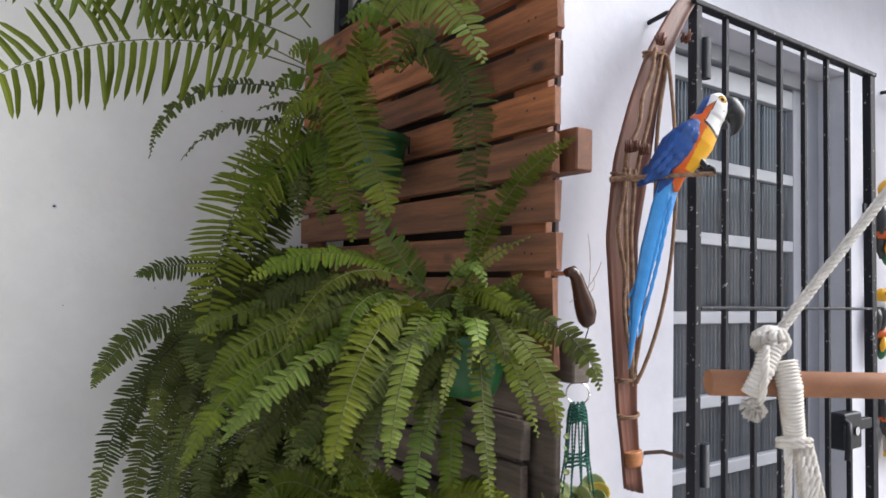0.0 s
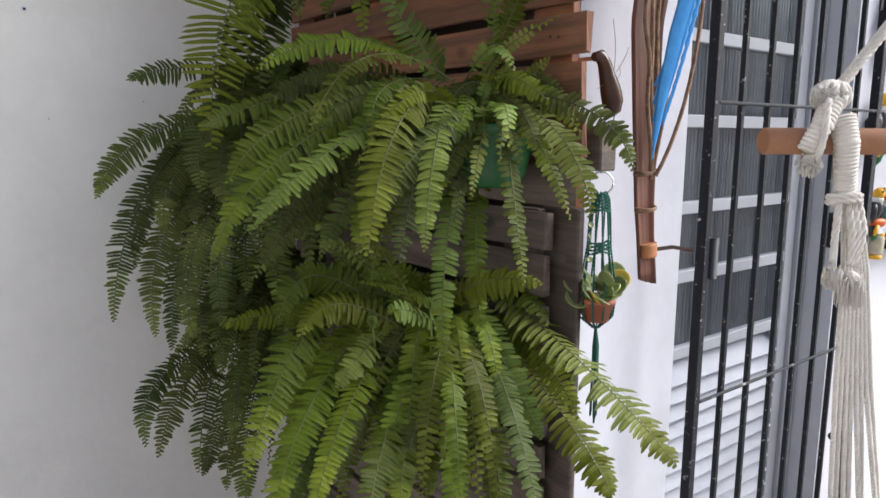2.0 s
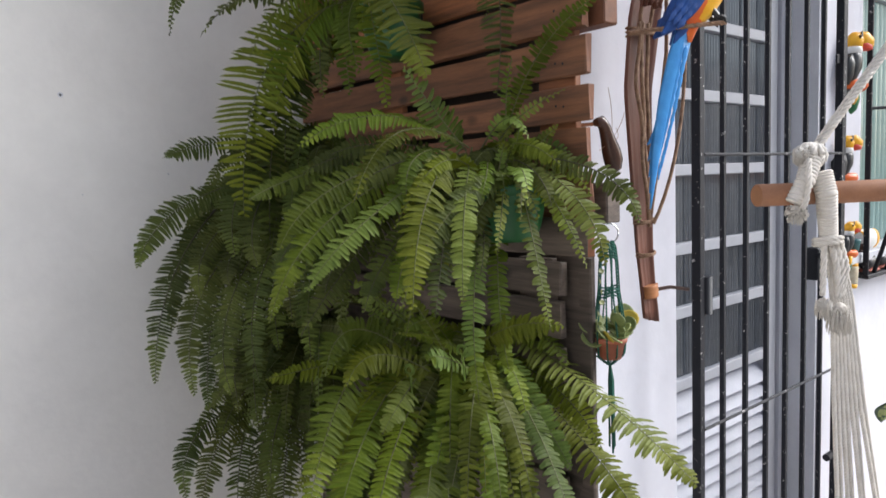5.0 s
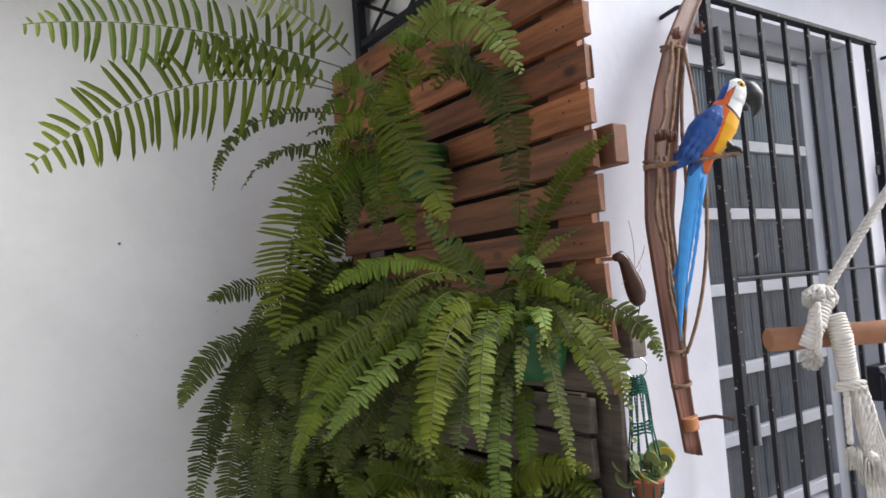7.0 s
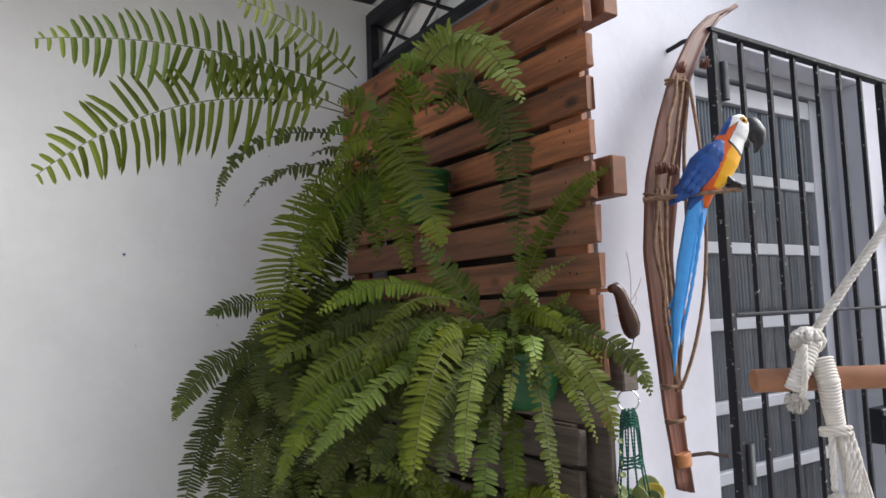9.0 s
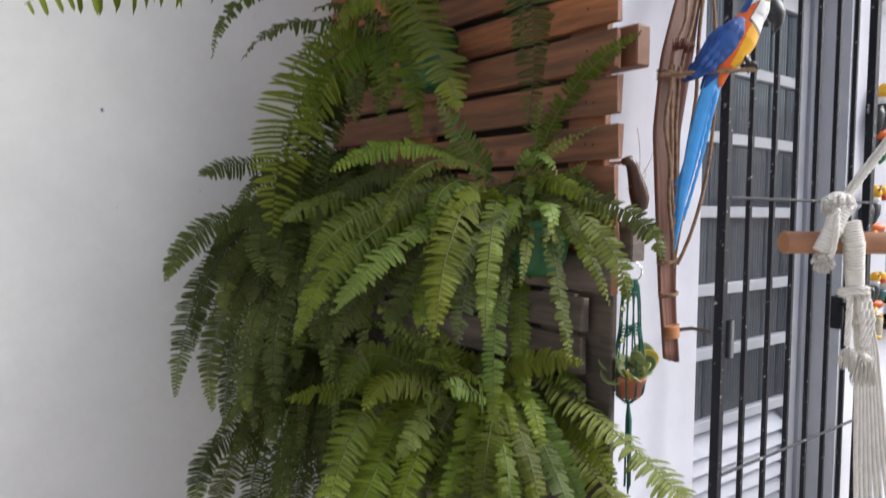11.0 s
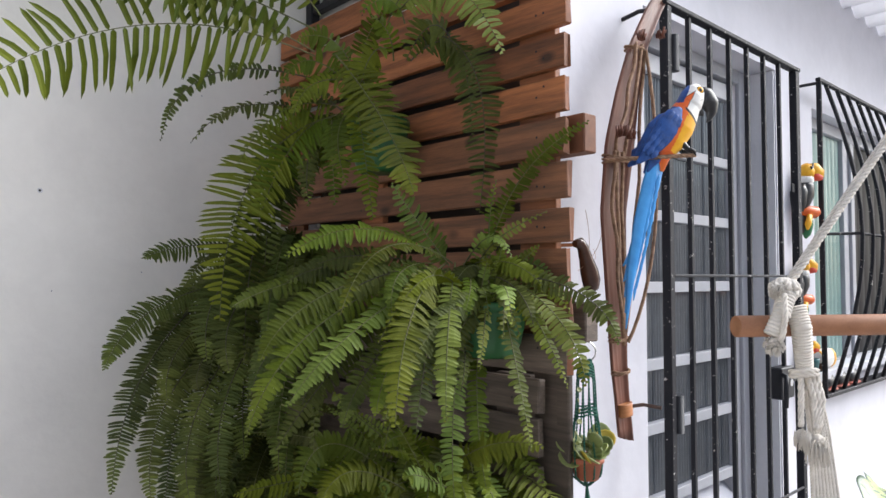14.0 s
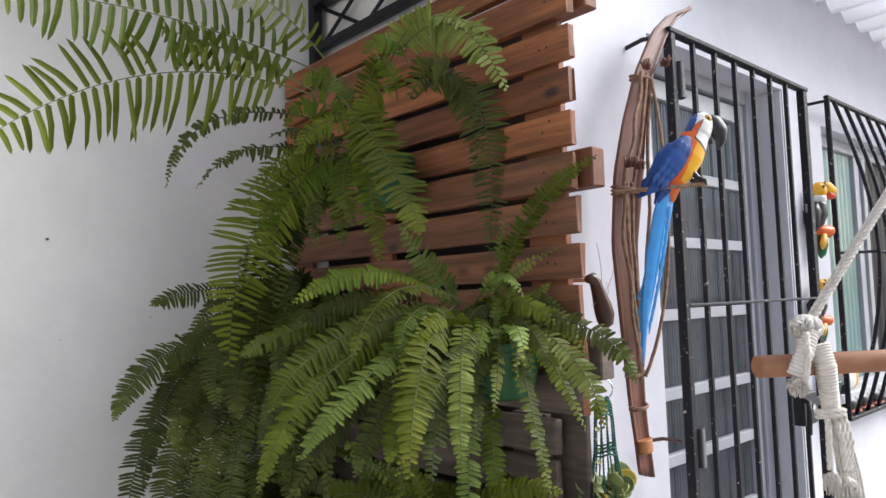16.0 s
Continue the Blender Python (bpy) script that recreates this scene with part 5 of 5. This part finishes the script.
def round_leaf(at, direction, normal, size, seed, material, parent):
    """A thick round succulent leaf, cupped, on a short stalk."""
    d = Vector(direction).normalized()
    s = d.cross(Vector(normal)).normalized()
    n = s.cross(d)
    bm = bmesh.new()
    rings = []
    for r in (0.0, 0.5, 0.85, 1.0):
        ring = []
        for k in range(14):
            a = 2 * math.pi * k / 14
            u, v = r * math.cos(a), r * math.sin(a) * (0.82 + 0.1 * math.cos(a))
            ring.append(bm.verts.new(Vector(at) + size * ((1 + u) * d + v * s + (0.28 * (u * u + v * v)) * n)))
        rings.append(ring)
    for a, b in zip(rings, rings[1:]):
        for k in range(14):
            f = bm.faces.new((a[k], a[(k + 1) % 14], b[(k + 1) % 14], b[k]))
            f.smooth = True
    bmesh.ops.remove_doubles(bm, verts=bm.verts, dist=1e-5)
    ob = part("leaf", finish(bm), material, parent)
    m = ob.modifiers.new("thickness", "SOLIDIFY")
    m.thickness = 0.0022
    return ob


for k in range(24):
    a = k * 2.4
    d = Vector((math.cos(a) * 0.9, math.sin(a) * 0.9, rnd.uniform(-0.35, 0.9)))
    base = (HX + 0.014 * math.cos(a), HY + 0.014 * math.sin(a), 0.99 + HZ + rnd.uniform(0, 0.03))
    round_leaf(base, d, (rnd.uniform(-0.5, 0.1), -0.6, 0.7), rnd.uniform(0.016, 0.027), k, YELLOW_LEAF if k in (5, 12) else SUCC, hanger)
# thin trailing shoot
for k in range(7):
    round_leaf((-0.045 + 0.004 * math.sin(k), -0.09, 1.16 - 0.022 * k), (math.cos(k * 2.2), -0.3, 0.2), (-0.4, -0.8, 0.4), 0.006, k, SUCC, hanger)

# ---- tool with a polished handle stuck behind a slat ----
tool = thing("garden_tool", (-0.012, -0.085, 1.380), "garden tool with polished dark brown handle on the pallet", "tool")
part("handle", finish(tube([(-0.042, -0.086, 1.466), (-0.028, -0.088, 1.469), (-0.016, -0.088, 1.458), (-0.006, -0.088, 1.435), (0.005, -0.088, 1.410), (0.012, -0.088, 1.390), (0.013, -0.088, 1.372), (0.010, -0.088, 1.362)], [0.008, 0.012, 0.0125, 0.015, 0.0195, 0.020, 0.016, 0.005], 16)), BROWN, tool)
part("blade", box((-0.0335, -0.083, 1.461), (-0.029, 0.02, 1.469), 0.0005), CHROME, tool, "thin steel blade")
part("cord", tube([(0.008, -0.092, 1.378), (0.012, -0.094, 1.36), (0.010, -0.086, 1.335)], 0.0012, 5), CORD, tool)
for k, (a, b) in enumerate((((-0.03, -0.085, 1.41), (0.05, -0.09, 1.49)), ((-0.01, -0.085, 1.42), (0.06, -0.06, 1.46)), ((0.03, -0.05, 1.37), (0.075, -0.03, 1.55)))):
    t = thing("nylon_thread", a, "thin loose pale thread at the edge of the pallet", "thread", "loose threads")
    part("thread", tube(bezier(a, ((a[0] + b[0]) / 2 + 0.015, a[1] - 0.01, (a[2] + b[2]) / 2 - 0.01), b, 8), 0.0006, 4), SISAL, t)


# ---- toucan figures ----
def toucan(at, size, lean=0.0):
    """One carved and painted mesh on a little perch, beak towards +x; height about 0.28 times size."""
    bm = bmesh.new()

    def loft(rows, flat, mi, y=0.0, sides=12):
        return tube([(x, y, z) for x, z, r in rows], [r for x, z, r in rows], sides, bm, True, mi, flat, (0, 1, 0))
    loft(((-0.022, 0.10, 0.012), (-0.012, 0.125, 0.028), (0.0, 0.16, 0.034), (0.006, 0.19, 0.030), (0.006, 0.205, 0.024)), 0.85, 0)
    loft(((0.004, 0.195, 0.025), (0.008, 0.215, 0.028), (0.010, 0.228, 0.024)), 0.85, 1)
    loft(((0.008, 0.222, 0.026), (0.010, 0.245, 0.030), (0.008, 0.262, 0.022), (0.006, 0.272, 0.008)), 0.85, 2)
    loft(((0.020, 0.248, 0.024), (0.050, 0.250, 0.025), (0.072, 0.238, 0.017), (0.080, 0.225, 0.004)), 0.6, 2)
    loft(((0.022, 0.232, 0.016), (0.050, 0.228, 0.020), (0.070, 0.222, 0.012), (0.078, 0.216, 0.003)), 0.64, 3)
    loft(((-0.018, 0.195, 0.006), (-0.024, 0.165, 0.022), (-0.026, 0.125, 0.016), (-0.028, 0.095, 0.004)), 0.5, 0, -0.020)
    loft(((-0.018, 0.195, 0.006), (-0.024, 0.165, 0.022), (-0.026, 0.125, 0.016), (-0.028, 0.095, 0.004)), 0.5, 0, 0.020)
    loft(((-0.03, 0.095, 0.014), (0.0, 0.098, 0.020), (0.045, 0.095, 0.022), (0.055, 0.09, 0.012)), 1.0, 4)
    loft(((-0.018, 0.105, 0.010), (-0.016, 0.06, 0.020), (-0.010, 0.02, 0.010)), 0.6, 5)
    loft(((0.012, 0.09, 0.014), (0.010, 0.05, 0.022), (0.004, 0.015, 0.016), (0.0, 0.0, 0.004)), 0.7, 6)
    loft(((0.008, 0.085, 0.010), (-0.002, 0.05, 0.013), (-0.004, 0.03, 0.004)), 0.7, 2, -0.016)
    for sg in (-1, 1):
        loft(((0.008, 0.252, 0.006), (0.012, 0.252, 0.006)), 1.0, 0, sg * 0.024, 8)
        loft(((0.024, 0.272, 0.003), (0.024, 0.245, 0.003), (0.022, 0.225, 0.003)), 1.0, 0, sg * 0.016, 6)
    ob = part("toucan_figure", finish(bm), [P_BLACK, P_WHITE, P_YELLOW, P_RED, P_ORANGE, P_BLACK, P_GREEN])
    ob.matrix_basis = Matrix.Translation(at) @ Matrix.Rotation(radians(-30), 4, "Z") @ Matrix.Rotation(radians(lean), 4, "Y") @ Matrix.Diagonal((size, size, size, 1))
    ob["group"] = "toucans on the wall"
    return tagged(ob, "small painted wooden toucan figure on the white wall", "figurine")


toucan((1.495, 0.004, 1.54), 1.03)
toucan((1.46, 0.008, 1.235), 0.84)
toucan((1.50, 0.008, 0.98), 0.66)

# ---- slippers on the window grille ----
for k in range(3):
    slip = thing("slipper", (1.70 + 0.135 * k, 0.005, 0.959), "black slipper with a salmon sole on the grille shelf", "slipper", "slippers on the shelf")
    bm = bmesh.new()
    x0 = 1.645 + 0.135 * k
    tube([(x0, 0.01, 0.964), (x0 + 0.03, 0.012, 0.964), (x0 + 0.09, 0.01, 0.965), (x0 + 0.13, 0.008, 0.964)], [0.012, 0.028, 0.031, 0.014], 16, bm, flat=0.25, ref=(0, 0, 1))
    part("sole", finish(bm), SOLE, slip)
    bm = bmesh.new()
    tube([(x0 + 0.015, 0.01, 0.974), (x0 + 0.03, 0.012, 0.986), (x0 + 0.065, 0.012, 0.998), (x0 + 0.10, 0.01, 0.982), (x0 + 0.122, 0.008, 0.974)], [0.008, 0.024, 0.029, 0.024, 0.008], 14, bm)
    part("upper", finish(bm), P_BLACK, slip)


# ---- things on and under the window sill ----
packet = thing("packet", (1.73, 0.025, 1.038), "white plastic packet with yellow ends on the window sill", "packet")
bm = bmesh.new()
tube([(1.655, 0.028, 1.075), (1.665, 0.028, 1.076), (1.69, 0.027, 1.078), (1.73, 0.026, 1.080), (1.77, 0.027, 1.078), (1.80, 0.028, 1.075)], [0.034, 0.036, 0.040, 0.042, 0.038, 0.030], 16, bm, flat=0.6, ref=(0, 1, 0))
part("bag", finish(bm), P_WHITE, packet)
for x in (1.668, 1.785):
    part("yellow_band", finish(tube([(x - 0.012, 0.028, 1.0765), (x + 0.012, 0.028, 1.077)], [0.0375, 0.0375], 16, flat=0.62, ref=(0, 1, 0))), P_YELLOW, packet)
flower_pot = thing("flower_pot", (1.555, 0.012, 1.038), "small blue-green pot with a yellow flower on the sill", "flower pot")
part("pot", lathe([(0, 0), (0.018, 0), (0.026, 0.045), (0.028, 0.055), (0.024, 0.055), (0.022, 0.048), (0, 0.046)], (1.555, 0.012, 1.038), 20), TEAL, flower_pot)
for k in range(7):
    a = k * 0.9
    round_leaf((1.555 + 0.004 * math.cos(a), 0.012 + 0.004 * math.sin(a), 1.11), (math.cos(a), math.sin(a) * 0.7, 0.5), (0, -0.3, 1), 0.009, k, P_YELLOW if k % 3 else P_WHITE, flower_pot)
part("stalk", tube([(1.555, 0.012, 1.085), (1.556, 0.012, 1.112)], 0.002, 6), MONST_PALE, flower_pot)
brown_pot = thing("small_bowl", (1.622, 0.012, 1.038), "small dark brown bowl on the window sill", "bowl")
part("bowl", lathe([(0, 0), (0.014, 0), (0.022, 0.012), (0.026, 0.030), (0.024, 0.030), (0.02, 0.014), (0, 0.006)], (1.622, 0.012, 1.038), 20), BROWN, brown_pot)
bottle = thing("bottle", (1.545, 0.012, 0.93), "small cream bottle with yellow caps held under the sill", "bottle")
for name, rows, m in (("body", [(0.0, 0.021), (0.004, 0.0235), (0.060, 0.0235), (0.064, 0.021)], CREAM), ("cap", [(-0.016, 0.017), (-0.014, 0.0225), (-0.001, 0.0225), (0.0, 0.019)], P_YELLOW), ("cap", [(0.064, 0.019), (0.066, 0.0215), (0.074, 0.0215), (0.076, 0.017)], P_YELLOW)):
    lean = Vector((0.12, 0.0, 0.99)).normalized()
    part(name, finish(tube([Vector((1.541, 0.012, 0.930)) + lean * a for a, r in rows], [r for a, r in rows], 20)), m, bottle)


# ---- variegated plant beside the gate ----
dumb = thing("variegated_plant", (1.430, -0.22, FZ), "potted plant with broad green leaves, pale yellow in the middle", "plant")
part("pot", lathe([(0, 0.0), (0.09, 0.0), (0.125, 0.2), (0.132, 0.2), (0.132, 0.23), (0.12, 0.23), (0.115, 0.205), (0, 0.21)], (1.430, -0.22, FZ), 28), POT_CLAY, dumb, "terracotta coloured pot")
part("stem", tube([(1.430, -0.22, FZ + 0.2), (1.425, -0.215, 0.25), (1.430, -0.22, 0.52)], [0.014, 0.012, 0.009], 8), MONST_PALE, dumb)


def broad_leaf(base, tip, normal, width, seed):
    """An oval leaf with a pale middle, a green margin, a folded midrib and waved edges."""
    base, tip = Vector(base), Vector(tip)
    d = tip - base
    L = d.length
    d.normalize()
    s = d.cross(Vector(normal)).normalized()
    n = s.cross(d)
    bm = bmesh.new()
    rows = []
    for i in range(13):
        u = i / 12
        half = width * max(0.02, math.sin(math.pi * min(1.0, 0.05 + 0.95 * u)) ** 0.75)
        rows.append([bm.verts.new(base + d * (L * u) + s * (half * v) + n * (0.25 * abs(v) * half - 0.22 * L * u * u + 0.05 * half * math.sin(9 * u + seed) * v)) for v in (-1, -0.72, -0.35, 0, 0.35, 0.72, 1)])
    for i, (a, b) in enumerate(zip(rows, rows[1:])):
        for j in range(6):
            f = bm.faces.new((a[j], a[j + 1], b[j + 1], b[j]))
            f.smooth, f.material_index = True, 0 if j in (0, 5) or i > 10 or (i + j + seed) % 5 == 0 else 1
    ob = part("leaf", finish(bm), [LEAF_EDGE, VARIEGATED], dumb)
    ob.modifiers.new("thickness", "SOLIDIFY").thickness = 0.0012
    root = Vector((1.430, -0.22, 0.35 + 0.03 * seed))
    part("leaf_stalk", tube(bezier(root, (root + base) / 2 + Vector((0, 0, 0.05)), base + d * 0.006, 8), 0.004, 6), MONST_PALE, dumb)


for k, (b, t, nn, w) in enumerate((((1.420, -0.22, 0.70), (1.260, -0.27, 0.70), (-0.45, -0.6, 0.65), 0.062), ((1.400, -0.24, 0.62), (1.270, -0.34, 0.52), (-0.5, -0.4, 0.75), 0.058), ((1.460, -0.25, 0.66), (1.500, -0.42, 0.62), (-0.2, -0.5, 0.85), 0.062), ((1.480, -0.20, 0.68), (1.650, -0.20, 0.66), (0.2, -0.5, 0.85), 0.062), ((1.430, -0.20, 0.56), (1.500, -0.10, 0.48), (0.2, 0.3, 0.9), 0.05), ((1.410, -0.28, 0.50), (1.350, -0.42, 0.36), (-0.2, -0.5, 0.8), 0.055))):
    broad_leaf(b, t, nn, w, k)


# ---- monstera ----
def monstera_leaf(parent, base, tip, normal, width, seed, foot, notches=5, depth=0.5, gap=3.2, holes=True):
    """A broad heart-shaped leaf round the head of its stalk, with slits between rounded lobes and small holes beside the midrib."""
    rnd = random.Random(seed)
    base, tip = Vector(base), Vector(tip)
    d = tip - base
    L = d.length
    d.normalize()
    s = d.cross(Vector(normal)).normalized()
    n = s.cross(d)
    slits = [(sg * (24 + 112 * (k + rnd.uniform(-0.15, 0.15)) / notches), depth * rnd.uniform(0.85, 1.2)) for sg in (-1, 1) for k in range(notches)]

    def reach(a):
        r = 0.46 + 0.54 * math.cos(radians(a) / 2) ** 2
        for at, dp in slits:
            off = abs(a - at)
            if off < gap:
                return r * dp
            if off < gap * 2.6:
                r *= 1 - 0.10 * (1 - (off - gap) / (1.6 * gap))
        return r * (0.62 if abs(a) > 172 else 1)

    def pt(a, r):
        u, v = r * math.cos(radians(a)), r * math.sin(radians(a))
        return base + d * (L * u) + s * (width * 1.35 * v) + n * (L * (-0.30 * r * r + 0.035 * math.cos(radians(a * 5)) * r + 0.06 * abs(v)))
    bm = bmesh.new()
    step = 2
    angles = list(range(-180, 180, step))
    rings = [[bm.verts.new(pt(a, reach(a) * q / 10)) for a in angles] for q in range(1, 11)]
    centre = bm.verts.new(base)
    m = len(angles)
    for j2 in range(m):
        k = (j2 + 1) % m
        bm.faces.new((centre, rings[0][j2], rings[0][k]))
        lobe = abs(angles[j2]) % 28
        for q, (a, b) in enumerate(zip(rings, rings[1:])):
            if holes and q in (2, 3) and 20 < abs(angles[j2]) < 120 and 9 < lobe < 18:
                continue
            bm.faces.new((a[j2], b[j2], b[k], a[k])).smooth = True
    ob = part("leaf", finish(bm), MONST, parent)
    ob.modifiers.new("thickness", "SOLIDIFY").thickness = 0.0012
    part("midrib", tube([pt(0, u) + n * 0.001 for u in (0.0, 0.25, 0.5, 0.75, 0.96)], [0.0034, 0.0028, 0.002, 0.0014, 0.0006], 6), MONST_PALE, ob)
    low = Vector(foot)
    part("stalk", tube(bezier(low, (low + base) / 2 + Vector((0.0, 0.0, 0.12)), base, 10), [0.008 - 0.0003 * k for k in range(11)], 8), MONST_PALE, parent)
    return ob


monstera = thing("monstera_plant", (-0.22, -0.28, FZ), "dark green split-leaf plant in a pot on the floor", "plant")
part("pot", lathe([(0, 0.0), (0.085, 0.0), (0.118, 0.2), (0.125, 0.2), (0.125, 0.225), (0.115, 0.225), (0.11, 0.20), (0, 0.205)], (-0.22, -0.28, FZ), 32), POT_CLAY, monstera, "terracotta coloured pot")
FOOT = (-0.22, -0.28, FZ + 0.2)
monstera_leaf(monstera, (-0.345, -0.42, 0.785), (-0.205, -0.32, 0.790), (0.06, 0.10, 0.99), 0.105, 1, FOOT, 4, 0.66, 3.0)
monstera_leaf(monstera, (-0.185, -0.36, 0.735), (0.130, -0.27, 0.700), (0.05, 0.08, 0.99), 0.085, 2, FOOT, 4, 0.60, 3.0)
monstera_leaf(monstera, (-0.120, -0.34, 0.60), (0.235, -0.30, 0.585), (-0.42, -0.60, 0.68), 0.080, 6, FOOT, 3, 0.36, 7.0, False)
monstera_leaf(monstera, (-0.085, -0.33, 0.55), (0.245, -0.31, 0.475), (-0.42, -0.60, 0.68), 0.075, 7, FOOT, 3, 0.36, 7.0, False)
monstera_leaf(monstera, (-0.366, -0.32, 0.790), (-0.490, -0.24, 0.765), (0.0, 0.08, 0.99), 0.075, 3, FOOT, 4, 0.62, 3.0)
monstera_leaf(monstera, (-0.47, 0.03, 0.52), (-0.415, 0.0, 0.655), (-0.6, -0.75, 0.2), 0.07, 4, FOOT, 3, 0.38, 7.0, False)
monstera_leaf(monstera, (-0.49, 0.06, 0.47), (-0.545, 0.08, 0.475), (-0.5, -0.5, 0.7), 0.045, 5, FOOT, 3, 0.60, 4.0)

# ---- marks on the boundary wall ----
for x, z, r in ((-0.783, 1.623, 0.0055), (-0.35, 1.95, 0.0022), (-0.52, 1.41, 0.002), (-0.75, 1.36, 0.0018)):
    plug = thing("wall_plug", (x, LY, z), "small grey plug hole in the boundary wall", "plug hole", "holes in the wall")
    part("rim", lathe([(r * 0.5, 0), (r, 0.0012), (r * 1.25, 0.0)], (0, 0, 0), 14), REVEAL, plug).matrix_basis = Matrix.Translation((x, LY - 0.0005, z)) @ Matrix.Rotation(math.pi / 2, 4, "X")
    part("hole", lathe([(0, 0.0006), (r * 0.62, 0.0006), (r * 0.62, 0.0002)], (0, 0, 0), 12), P_BLACK, plug).matrix_basis = Matrix.Translation((x, LY - 0.0005, z)) @ Matrix.Rotation(math.pi / 2, 4, "X")
